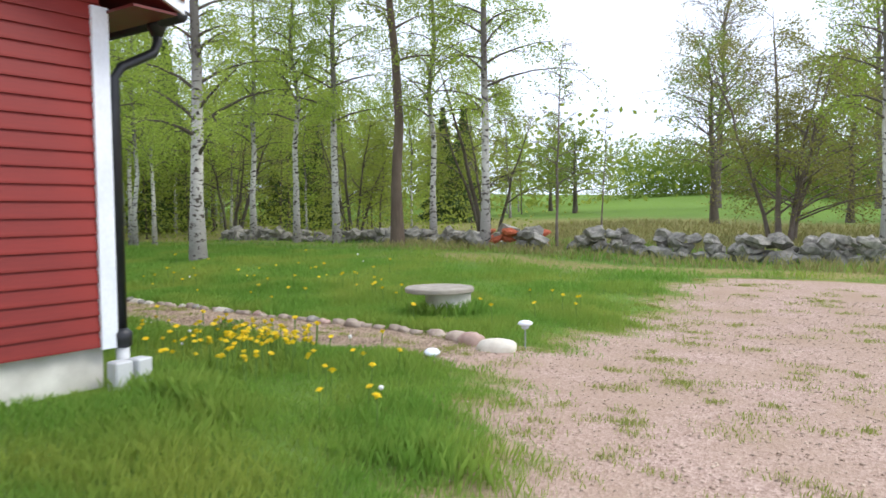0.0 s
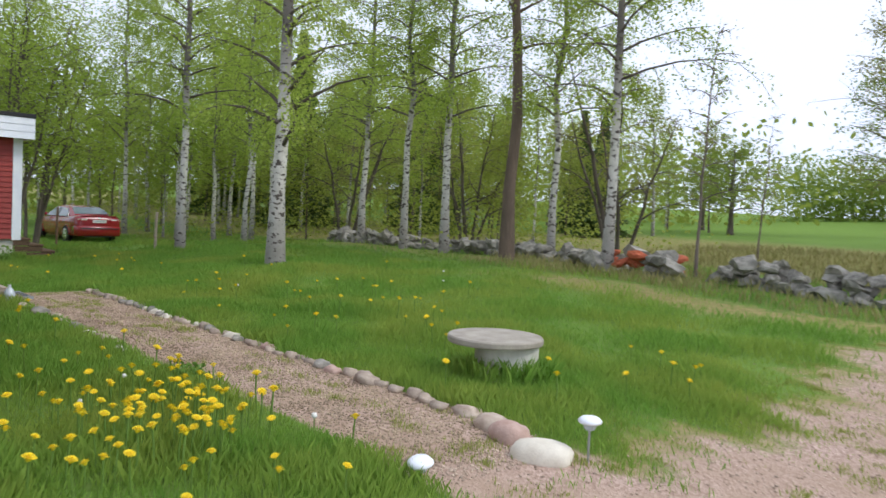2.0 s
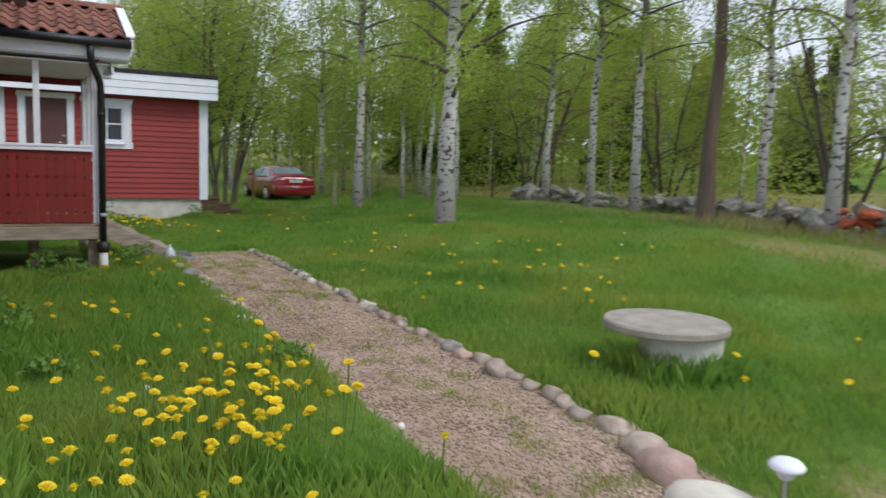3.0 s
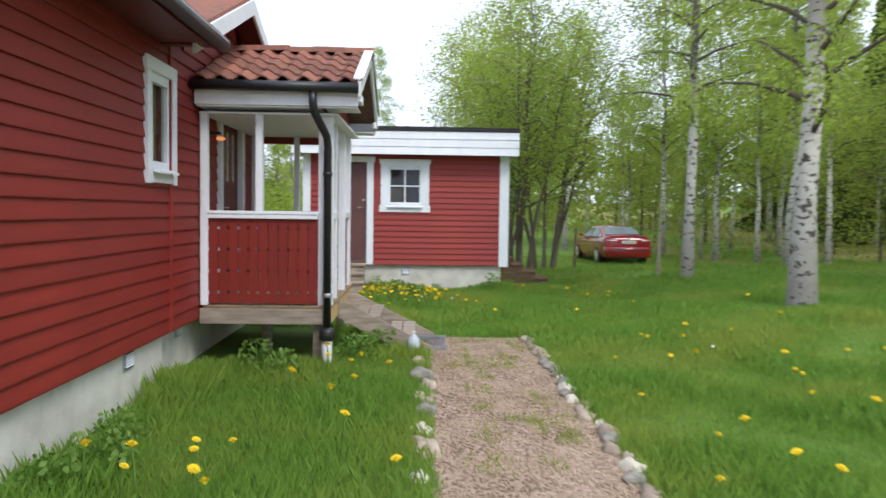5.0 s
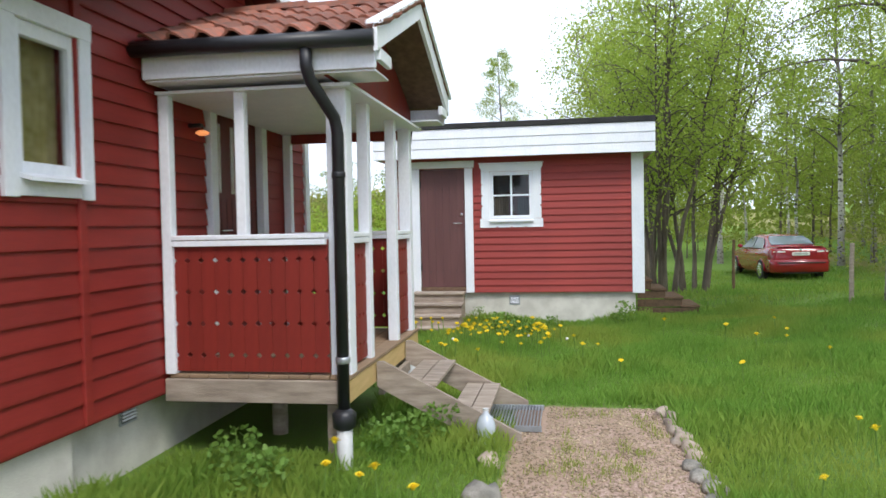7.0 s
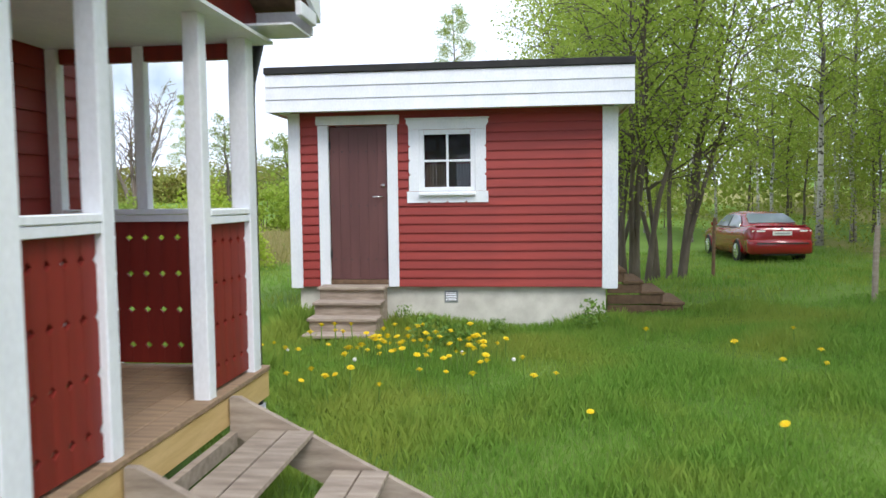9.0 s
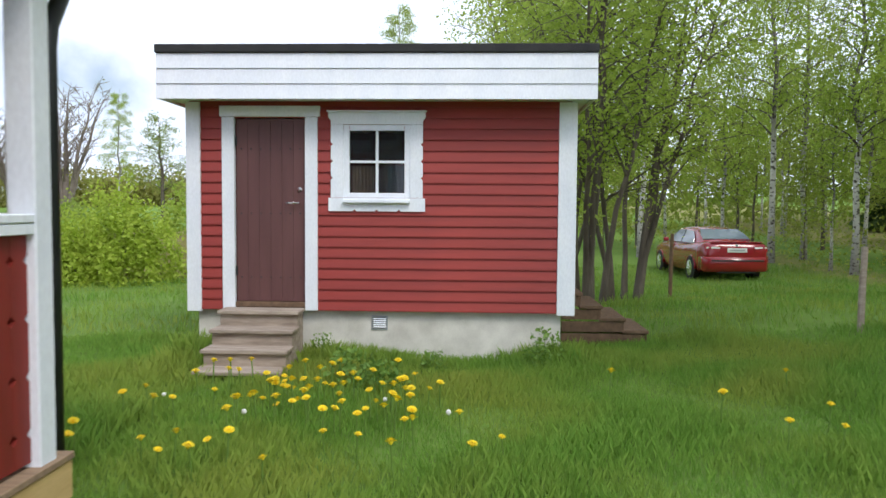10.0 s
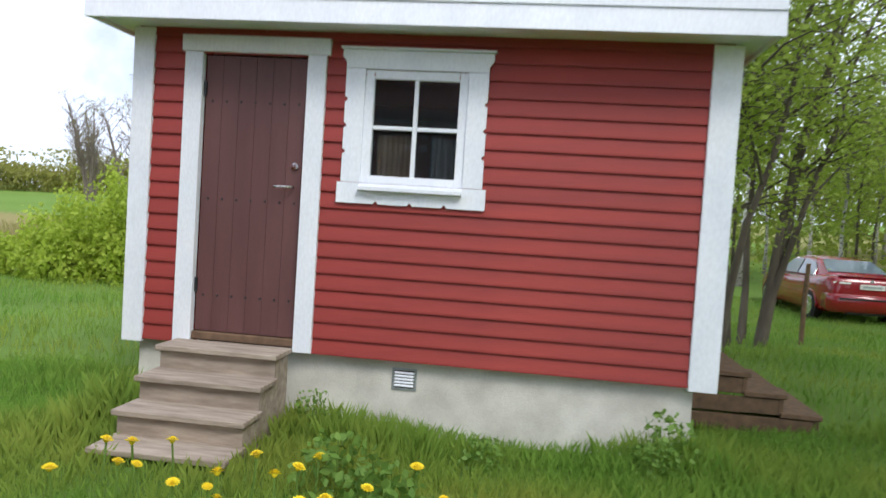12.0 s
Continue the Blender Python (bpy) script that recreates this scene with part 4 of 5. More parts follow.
part("glazing_bar", box(-0.02, 0.022, -0.014, 0.014, WZ0 + 0.05, WZ1 - 0.01, 0.003), M_WHITE, swin)
for a, b in ((-ww + 0.06, -0.015), (0.015, ww - 0.06)):
    part("glazing_bar", box(-0.02, 0.021, a, b, midz - 0.013, midz + 0.013, 0.003), M_WHITE, swin)
    for lo, hi in ((WZ0 + 0.05, midz - 0.013), (midz + 0.013, WZ1 - 0.01)):
        part("pane", box(-0.006, -0.001, a, b, lo, hi), M_GLASS, swin).visible_shadow = False
part("sill", prism([(0.052, WZ0 - 0.055), (0.10, WZ0 - 0.05), (0.10, WZ0 - 0.028), (0.03, WZ0 - 0.004), (0.03, WZ0 - 0.02)], -ww, ww, "y"), M_WHITE, swin)


def curtain(y0, y1, material, label):
    pts, k = [], 24
    for i in range(k + 1):
        pts.append((y0 + (y1 - y0) * i / k, 0.014 * math.sin(i * 1.7)))
    bm = bmesh.new()
    vs = [[bm.verts.new((SX - 0.2 + d, y, z)) for y, d in pts] for z in (1.82, 2.14)]
    ws = [[bm.verts.new((SX - 0.206 + d, y, z)) for y, d in pts] for z in (1.82, 2.14)]
    for i in range(k):
        bm.faces.new((vs[0][i], vs[0][i + 1], vs[1][i + 1], vs[1][i]))
        bm.faces.new((ws[0][i], ws[1][i], ws[1][i + 1], ws[0][i + 1]))
    ob = new("curtain", mesh_of(bm, material, True))
    return tagged(ob, label, "curtain")


curtain(4.98, 5.22, M_CURTAIN, "pale beige cafe curtain inside the shed window")
curtain(5.36, 5.60, M_BLUE, "blue-grey cafe curtain inside the shed window")
vent(0, 0, (SX - 0.05, 5.30, 0.49), -90, 0.17, 0.15)
ssteps = thing("shed_steps", pose(SX + 0.05, 4.12, 0), "four weathered grey wooden steps before the shed door", "steps")
for i in range(4):
    z = 0.65 - i * 0.155
    x0 = 0.02 + i * 0.24
    part("tread", box(x0 - 0.02, x0 + 0.28, -0.42, 0.41, z - 0.035, z, 0.005), M_WOOD, ssteps)
    if i < 3:
        part("riser", box(x0 + 0.215, x0 + 0.235, -0.40, 0.39, z - 0.155, z - 0.037), M_WOOD, ssteps)
for y in (-0.385, 0.375):
    part("side_board", prism([(0.0, -0.02), (0.95, -0.02), (0.95, 0.14), (0.72, 0.15), (0.72, 0.29), (0.48, 0.305), (0.48, 0.445), (0.24, 0.46), (0.24, 0.6), (0.0, 0.61)], y - 0.012, y + 0.012, "y"), M_WOOD, ssteps)
s2 = thing("side_steps", pose(-20.5, SY1 + 0.03, 0), "brown stained wooden steps beside the shed", "steps")
for i, (y0, y1, z) in enumerate(((0.0, 0.24, 0.74), (0.2, 0.47, 0.59), (0.43, 0.74, 0.45), (0.70, 1.0, 0.31))):
    part("tread", box(-0.5, 0.5, y0, y1, z - 0.04, z, 0.006), M_DARKWOOD, s2)
    part("riser", box(-0.48, 0.48, y1 - 0.05, y1 - 0.02, z - 0.16, z - 0.042), M_DARKWOOD, s2)
    for k, zz in enumerate((z - 0.165, z - 0.31)):
        if zz > 0.0:
            part("side_board", box(0.455 + 0.001 * i, 0.478 + 0.001 * i, 0.0, y1 - 0.052, zz, zz + 0.118, 0.004), M_DARKWOOD, s2)


# ---- yard things ----
well = thing("well_cover", pose(-5.72, 7.99, gz(-5.7, 8.0)), "round grey concrete well lid on a concrete ring", "well")
part("ring", lathe([(0.30, -0.1), (0.30, 0.318), (0.26, 0.318)], 40), M_CONC, well, at=pose(0.08, 0.08, 0))
part("lid", lathe([(0.40, 0.315), (0.445, 0.322), (0.452, 0.335), (0.452, 0.372), (0.44, 0.386), (0.2, 0.402), (0.02, 0.405)], 48), M_LID, well, "weathered concrete disc")


def solar(x, y, tilt, sunk=0.0):
    t = thing("solar_lamp", pose(x, y, gz(x, y) - sunk, tilt, tilt * 0.6, 0), "small white solar garden lamp on a stake in the grass", "lamp", "solar lamps by the path")
    part("stake", tube([(0, 0, -0.05), (0, 0, 0.24)], 0.008, 8), M_STEEL, t)
    part("lens", lathe([(0.03, 0.22), (0.04, 0.235), (0.045, 0.27)], 14), M_PET, t)
    part("cap", lathe([(0.075, 0.268), (0.08, 0.28), (0.06, 0.30), (0.02, 0.31)], 18), M_WHITE, t, "white domed cap", True)


solar(-3.80, 6.83, 2)
solar(-4.2, 5.74, 10, 0.17)

rng = random.Random(5)
edge_meshes = [mesh_of(rock(0.16, 0.115, 0.10, s, 2, 0.55), mm, True, "edging_stone") for s, mm in enumerate((M_EDGE, M_PINK, M_EDGE, M_EDGE, M_PALE, M_STONE, M_EDGE, M_EDGE))]


def edging(x, y, mesh, k, turn, label="rounded field stone edging the gravel path"):
    ob = new("edging_stone", mesh)
    ob.matrix_world = pose(x, y, gz(x, y) + 0.012 * k, 0, 0, turn) @ Matrix.Diagonal((k, k, k * 0.85, 1))
    tagged(ob, label, "stone", "edging stones")


x = -4.95
while x > -13.6:
    k = rng.uniform(0.5, 0.9) * (1.0 if x > -7 else 0.8)
    edging(x, 6.86 + rng.uniform(-0.05, 0.05) + (x + 5) * -0.012, rng.choice(edge_meshes), k, rng.uniform(-25, 25))
    x -= 0.27 * k + rng.uniform(0.0, 0.08)
x = -8.6
while x > -12.3:
    k = rng.uniform(0.5, 1.0)
    edging(x, 5.62 + rng.uniform(-0.06, 0.06), rng.choice(edge_meshes), k, rng.uniform(-25, 25))
    x -= 0.3 * k + rng.uniform(0.1, 0.4)
edging(-4.02, 6.62, mesh_of(rock(0.21, 0.155, 0.13, 9, 3, 0.12), M_PALE, True), 1.0, 30, "large smooth pale boulder at the path corner")
edging(-4.38, 6.72, mesh_of(rock(0.17, 0.13, 0.13, 10, 3, 0.25), M_PINK, True), 1.0, -10, "pinkish granite stone beside the pale boulder")
edging(-4.64, 6.8, mesh_of(rock(0.13, 0.11, 0.1, 11, 3, 0.25), M_EDGE, True), 1.0, 10)

# ---- dry stone wall along the yard ----
stones = [mesh_of(rock(0.32, 0.27, 0.21, 20 + s, 2, 0.75), M_STONE, False, "stone") for s in range(7)]
red_stones = [mesh_of(rock(0.30, 0.2, 0.12, 40 + s, 2, 0.4), M_REDBRICK, False, "stone") for s in range(2)]


def stone_run(label, pts, rows, seed):
    t = thing("stone_wall", pose(pts[0][0], pts[0][1], 0), label, "stone wall")
    r = random.Random(seed)
    for (xa, ya), (xb, yb) in zip(pts, pts[1:]):
        L = math.hypot(xb - xa, yb - ya)
        for row in range(rows):
            u = r.uniform(0, 0.3)
            while u < L:
                k = r.uniform(0.45, 0.95) * (1 - 0.1 * row)
                if row == 0 or r.random() < 0.95 - 0.25 * row:
                    px, py = xa + (xb - xa) * u / L + r.uniform(-0.15, 0.15), ya + (yb - ya) * u / L + r.uniform(-0.22, 0.22)
                    ob = new("stone", r.choice(stones))
                    ob.parent = t
                    ob.matrix_world = pose(px, py, gz(px, py) + 0.08 + row * 0.19, r.uniform(-25, 25), r.uniform(-20, 20), r.uniform(0, 360)) @ Matrix.Diagonal((k, k, k * r.uniform(0.8, 1.1), 1))
                u += 0.40 * k
    return t


stone_run("tumbled grey dry-stone wall with mossy boulders", [(-8.4, 17.6), (-4.8, 17.4), (-1.4, 17.7)], 3, 3)
stone_run("low mossy stone wall under the birches", [(-22.0, 17.6), (-17.5, 18.2), (-13.2, 18.0), (-10.4, 17.6)], 2, 4)
pile = thing("brick_rubble", pose(-9.9, 17.3, 0), "heap of broken red bricks and grey stones", "rubble")
r = random.Random(8)
for i in range(18):
    px, py = -10.2 + r.uniform(-0.9, 1.3), 17.2 + r.uniform(-0.35, 0.35)
    ob = new("stone", r.choice(red_stones if i % 2 else stones))
    ob.parent = pile
    k = r.uniform(0.6, 1.0)
    ob.matrix_world = pose(px, py, gz(px, py) + 0.1 + 0.16 * (i % 3), r.uniform(-30, 30), r.uniform(-30, 30), r.uniform(0, 360)) @ Matrix.Diagonal((k, k, k, 1))

for x, y, h, lab, mm in ((-19.75, 10.55, 0.95, "short weathered wooden stake on the lawn", M_WOOD), (-26.3, 10.15, 1.25, "thin dark stake beside the trees", M_DARKWOOD), (-12.1, 19.3, 1.0, "pale wooden stake by the stone wall", M_WOOD)):
    tagged(new("stake", mesh_of(tube([(0, 0, -0.1), (0.01, 0, h * 0.6), (0.02, 0.01, h)], [0.04, 0.038, 0.034], 8), mm)), lab, "stake").matrix_world = pose(x, y, gz(x, y))


# ---- trees ----
def tree_parts(seed, h, r0, low, limbs, reach, leaves, leaf, bark, leafmat, stems=1, lean=0.05, droop=0.25, up=0.5, spread=0.28, top=0.35, seg=9, twig=1.0):
    """Trunk with limbs and twigs as one mesh, and a crown of single leaves strewn along the twigs."""
    rr = random.Random(seed)
    bm = bmesh.new()
    tips = []
    for s in range(stems):
        ang = rr.uniform(0, 6.28)
        ln = lean if stems == 1 else rr.uniform(0.15, 0.4)
        hh = h * (1 if s == 0 else rr.uniform(0.7, 0.98))
        base = Vector((0, 0, 0)) if stems == 1 else Vector((math.cos(ang) * 0.12 * stems ** 0.5, math.sin(ang) * 0.12 * stems ** 0.5, 0))
        pts, rad = [], []
        for i in range(9):
            u = i / 8
            wob = Vector((rr.uniform(-1, 1), rr.uniform(-1, 1), 0)) * 0.025 * hh * u * (1.4 - u)
            pts.append(base + Vector((math.cos(ang), math.sin(ang), 0)) * ln * hh * u ** 1.2 + wob + Vector((0, 0, hh * u - 0.1 * (i == 0))))
            rad.append(r0 * ((1 - u) ** 0.8 * 0.92 + 0.05) * (1.35 if i == 0 else 1) * (1 if s == 0 else 0.75))
        tube(pts, rad, seg, bm, False)
        limb_from = len(bm.faces)
        for k in range(limbs // stems):
            u = low + (0.97 - low) * ((k + rr.random()) / (limbs // stems))
            i = min(7, int(u * 8))
            p = pts[i].lerp(pts[i + 1], u * 8 - i)
            a = k * 2.4 + rr.uniform(-0.5, 0.5)
            shape = (1 - (u - low) / (1 - low)) ** 0.7 * (1 - top) + top * 0.6
            L = reach * shape * rr.uniform(0.65, 1.15)
            d = Vector((math.cos(a), math.sin(a), up + rr.uniform(-0.25, 0.35))).normalized()
            q = [p]
            for j in range(4):
                q.append(q[-1] + d * L / 4)
                d = (d + Vector((rr.uniform(-0.25, 0.25), rr.uniform(-0.25, 0.25), rr.uniform(-0.1, 0.1) - droop * 0.5))).normalized()
            lr = max(0.012, r0 * 0.3 * (1 - u) + 0.012)
            tube(q, [lr, lr * 0.75, lr * 0.5, lr * 0.32, 0.006], 5, bm, False)
            for j in range(6):
                v = 0.3 + 0.7 * (j + rr.random()) / 6
                jj = min(3, int(v * 4))
                s0 = q[jj].lerp(q[jj + 1], v * 4 - jj)
                td = (d + Vector((rr.uniform(-1, 1), rr.uniform(-1, 1), rr.uniform(-0.6, 0.5) - droop))).normalized()
                TL = L * rr.uniform(0.25, 0.5)
                m1 = s0 + td * TL * 0.5
                m2 = m1 + (td + Vector((0, 0, -droop * 1.3))).normalized() * TL * 0.5
                tube([s0, m1, m2], [0.009 * twig, 0.006 * twig, 0.004 * twig], 3, bm, False)
                tips.append((s0, m1, m2, TL))
        for f in list(bm.faces)[limb_from:]:
            f.material_index = 1
    trunk = mesh_of(bm, bark, True, "trunk")
    trunk.materials.append(M_BARK if bark is M_BIRCH else bark)
    if leaves <= 0:
        return trunk, None
    gen = np.random.default_rng(seed)
    T = np.array([[*a, *b, *c] for a, b, c, _ in tips]).reshape(-1, 3, 3)
    idx = gen.integers(0, len(T), leaves)
    v = gen.random(leaves)[:, None] * 2
    P = np.where(v < 1, T[idx, 0] + (T[idx, 1] - T[idx, 0]) * v, T[idx, 1] + (T[idx, 2] - T[idx, 1]) * (v - 1))
    P = P + gen.normal(0, spread * 0.5, (leaves, 3))
    return trunk, leaf_mesh(gen, P, leaf, leafmat)


def leaf_mesh(gen, P, size, material, name="crown"):
    k = len(P)
    a = gen.normal(size=(k, 3))
    a /= np.linalg.norm(a, axis=1)[:, None]
    b = np.cross(a, gen.normal(size=(k, 3)))
    b /= np.linalg.norm(b, axis=1)[:, None]
    s = (size * gen.uniform(0.6, 1.3, k))[:, None]
    V = np.stack([P - a * s * 0.5, P + b * s * 0.32, P + a * s * 0.5, P - b * s * 0.32], 1).reshape(-1, 3)
    return arrays(name, V, np.arange(4 * k).reshape(-1, 4), material)


def tree_kind(name, label, category, meshes, group=""):
    def put(x, y, k=1.0, turn=0.0, lab=""):
        t = thing(name, pose(x, y, gz(x, y), 0, 0, turn) @ Matrix.Diagonal((k, k, k, 1)), lab or label, category, group)
        a = new("trunk", meshes[0])
        a.parent = t
        if meshes[1]:
            b = new("crown", meshes[1])
            b.parent = t
        return t
    return put


birches = [tree_kind("birch_tree", "birch with white peeling bark and fresh light leaves", "tree", tree_parts(s, hh, rr, lo, 44, 2.8, 20000, 0.07, M_BIRCH, M_LEAF, lean=le, droop=0.4), "birches by the yard") for s, hh, rr, lo, le in ((1, 12, 0.175, 0.20, 0.02), (2, 13, 0.125, 0.26, 0.03), (3, 12.5, 0.11, 0.3, -0.02))]
forest = []
for s, hh, rr, bark, fm in ((11, 12, 0.11, M_BIRCH, M_LEAF), (12, 11, 0.10, M_BARK, M_FOREST), (13, 13, 0.12, M_BIRCH, M_FOREST), (14, 10, 0.09, M_BARK, M_LEAF), (15, 8, 0.06, M_BARK, M_FOREST)):
    forest.append(tree_kind("woodland_tree", "slender woodland tree with thin spring foliage", "tree", tree_parts(s, hh, rr, 0.22, 24, 2.4, 3000, 0.17, bark, fm, seg=6, spread=0.6), "woodland trees"))
birches[0](-14.9, 11.1, 1.0, 20, "large birch with a thick grey foot and spreading limbs")
for i, (x, y, k) in enumerate(((-19.3, 11.0, 0.9), (-18.3, 17.5, 1.0), (-16.5, 17.5, 1.0), (-13.3, 18.3, 0.95), (-10.6, 16.9, 1.0), (-38.0, 17.7, 0.95), (-20.5, 17.6, 0.9), (-24.5, 15.6, 0.85), (-1.7, 20.0, 0.9))):
    birches[1 + i % 2](x, y, k, 77 * i)
pine = tree_kind("pine_tree", "tall bare pine trunk with brownish bark", "tree", tree_parts(21, 14, 0.17, 0.35, 24, 2.0, 3000, 0.1, M_PINE, M_FOREST, lean=0.0))
pine(-13.4, 16.7)
thin = tree_kind("sapling", "thin young tree, nearly bare, behind the wall", "tree", tree_parts(23, 5.5, 0.04, 0.3, 20, 1.1, 350, 0.05, M_TWIG, M_BROWNLEAF))
thin(-9.0, 17.9, 1.0)
thin(-10.6, 24.5, 0.8, 50)
dark = tree_kind("shrub_tree", "dark many-stemmed bush beside a birch", "tree", tree_parts(24, 5.5, 0.08, 0.25, 36, 2.1, 1800, 0.07, M_BARK, M_BROWNLEAF, stems=5))
dark(-12.3, 19.9)
dark(-18.5, 20.5, 0.9, 40)
dark(-24, 19.5, 1.0, 130)
apple = tree_kind("fruit_tree", "rounded green fruit tree in the field", "tree", tree_parts(25, 4.3, 0.14, 0.25, 30, 2.4, 5000, 0.10, M_BARK, M_APPLE))
apple(-17.5, 37)
apple(-20.5, 40, 0.9, 60)
budding = tree_kind("budding_tree", "many-stemmed tree with brownish budding leaves", "tree", tree_parts(26, 6.4, 0.085, 0.12, 91, 3.4, 26000, 0.07, M_TWIG, M_BROWNLEAF, stems=7, up=0.55))
budding(-4.6, 23.5)
budding(0.5, 27, 0.9, 90)
rtree = tree_kind("field_tree", "leafing round-crowned tree beyond the stone wall", "tree", tree_parts(27, 7.0, 0.16, 0.25, 40, 2.9, 5500, 0.10, M_BARK, M_APPLE))
rtree(-8.3, 30)
rtree(-4, 33, 0.9, 70)
baretree = tree_kind("bare_tree", "tall pale tree still bare of leaves", "tree", tree_parts(28, 13, 0.2, 0.22, 84, 4.4, 3500, 0.1, M_TWIG, M_BROWNLEAF, up=0.9, droop=0.05, twig=2.0))
baretree(-11.5, 42, 1.0)
baretree(-4.0, 44, 1.05, 120)
baretree(4, 36, 0.9, 200)
oak = tree_kind("bare_tree", "wide bare tree far across the meadow", "tree", tree_parts(29, 9.5, 0.26, 0.3, 110, 3.0, 300, 0.16, M_TWIG, M_BROWNLEAF, stems=6, up=1.1, droop=0.0, twig=3.0, top=0.8))
oak(-70, -26.5, 1.1)
oak(-80, -36.5, 1.0, 100)
oak(-76, -34.0, 0.7, 200)
shedtree = tree_kind("alder_clump", "many-stemmed tree with dense light green leaves", "tree", tree_parts(31, 8.2, 0.08, 0.3, 96, 2.3, 17000, 0.08, M_BARK, M_LEAF, stems=6, spread=0.55, up=0.75), "trees behind the shed")
for i, (x, y, k) in enumerate(((-24.3, 8.2, 0.95), (-25.6, 9.1, 0.95), (-28.5, 8.2, 1.05), (-33, 8.6, 1.1))):
    shedtree(x, y, k, 100 * i)
birches[2](-41, 3.4, 0.75, 10)
birches[2](-46, -1.5, 0.6, 80)
birches[2](-66, -20.0, 0.75, 140)
rtree(-62, -15.0, 1.0, 30)
weeping = [tree_kind("weeping_birch", "birch with hanging bright spring foliage and a white trunk", "tree", tree_parts(s, hh, 0.11, 0.3, 46, 2.5, 8500, 0.10, M_BIRCH, M_LEAF, lean=0.02, droop=0.6, up=0.8, seg=7, spread=0.45), "birches behind the car") for s, hh in ((61, 12.5), (62, 11))]
for i, (x, y, k) in enumerate(((-36.0, 9.2, 1.05), (-39.5, 12.4, 1.0), (-37.0, 16.2, 1.05), (-33.0, 17.0, 0.95), (-30.5, 19.2, 1.0), (-27.5, 18.4, 0.9))):
    weeping[i % 2](x, y, k, 67 * i)
spruce_gen = np.random.default_rng(3)
sp_h = spruce_gen.random(5000) ** 1.4
sp_a = spruce_gen.uniform(0, 6.283, 5000)
sp_r = (1 - sp_h) * 1.7 * np.sqrt(spruce_gen.uniform(0.15, 1, 5000)) * (0.8 + 0.2 * np.sin(sp_h * 60))
sp_me = leaf_mesh(spruce_gen, np.stack([np.cos(sp_a) * sp_r, np.sin(sp_a) * sp_r, 0.4 + sp_h * 6.4 - sp_r * 0.25], -1), 0.3, M_SPRUCE)
spruce = tree_kind("spruce_tree", "dark green spruce at the meadow's edge", "tree", (mesh_of(tube([(0, 0, -0.1), (0, 0, 6.8)], [0.14, 0.02], 6), M_BARK), sp_me))
for x, y, k in ((-27.5, 27.5, 0.95), (-36, 25, 1.5), (-33, 31, 1.2), (-20, 30, 0.8), (-46, 26, 1.6), (-24, 34, 0.9)):
    spruce(x, y, k)

r = random.Random(77)
count = 0
placed = []
while count < 135:
    x, y = r.uniform(-58, -11), r.uniform(8.5, 44)
    if (x < -29 and x > -38.5 and abs(y - 13.1) < 2.6) or (x > -40 and x < -29 and y < 17 and r.random() < 0.6):
        continue
    inside = (y > 19.0 and x < -13.5 + (y - 19) * -0.28) or (x < -31 and y > 9)
    if not inside or any((x - a) ** 2 + (y - b) ** 2 < 1.3 for a, b in placed):
        continue
    if r.random() > (1.0 if (y < 30 and x > -45) else 0.5):
        continue
    placed.append((x, y))
    forest[r.choice((0, 0, 1, 2, 2, 3, 4, 4))](x, y, r.uniform(0.62, 0.98) * (0.62 if x > -26 else 0.72 if y < 18 else 0.9), r.uniform(0, 360))
    count += 1


# ---- hedges, shrubs and far woods, as leaf clumps ----
def shrub_mesh(seed, blobs, n, leaf, material, name="crown"):
    gen = np.random.default_rng(seed)
    out = []
    for cx, cy, cz, rx, rz in blobs:
        d = gen.normal(size=(n, 3))
        d /= np.linalg.norm(d, axis=1)[:, None]
        d[:, 2] = np.abs(d[:, 2]) * 0.9 + d[:, 2] * 0.1
        rad = gen.uniform(0.6, 1.02, n) ** 0.5 * (1 + 0.28 * np.sin(d[:, 0] * 7 + seed) * np.cos(d[:, 1] * 6 + d[:, 2] * 5))
        out.append(np.stack([cx + d[:, 0] * rx * rad, cy + d[:, 1] * rx * rad, cz + d[:, 2] * rz * rad], -1))
    return leaf_mesh(gen, np.concatenate(out), leaf, material, name)


def shrub(x, y, seed, blobs, n, leaf, material, label):
    t = thing("shrub", pose(x, y, gz(x, y)), label, "shrub")
    c = new("crown", shrub_mesh(seed, blobs, n, leaf, material))
    c.parent = t
    bm = bmesh.new()
    rr = random.Random(seed)
    for i in range(7):
        a = rr.uniform(0, 6.28)
        b = rr.choice(blobs)
        tube([(0.1 * math.cos(a), 0.1 * math.sin(a), -0.05), (b[0] * 0.5 + 0.2 * math.cos(a), b[1] * 0.5 + 0.2 * math.sin(a), b[2] * 0.6 + b[4] * 0.3), (b[0] + 0.3 * math.cos(a), b[1] + 0.3 * math.sin(a), b[2] + b[4] * 0.8)], [0.03, 0.02, 0.008], 5, bm, False)
    part("stems", bm, M_BARK, t)


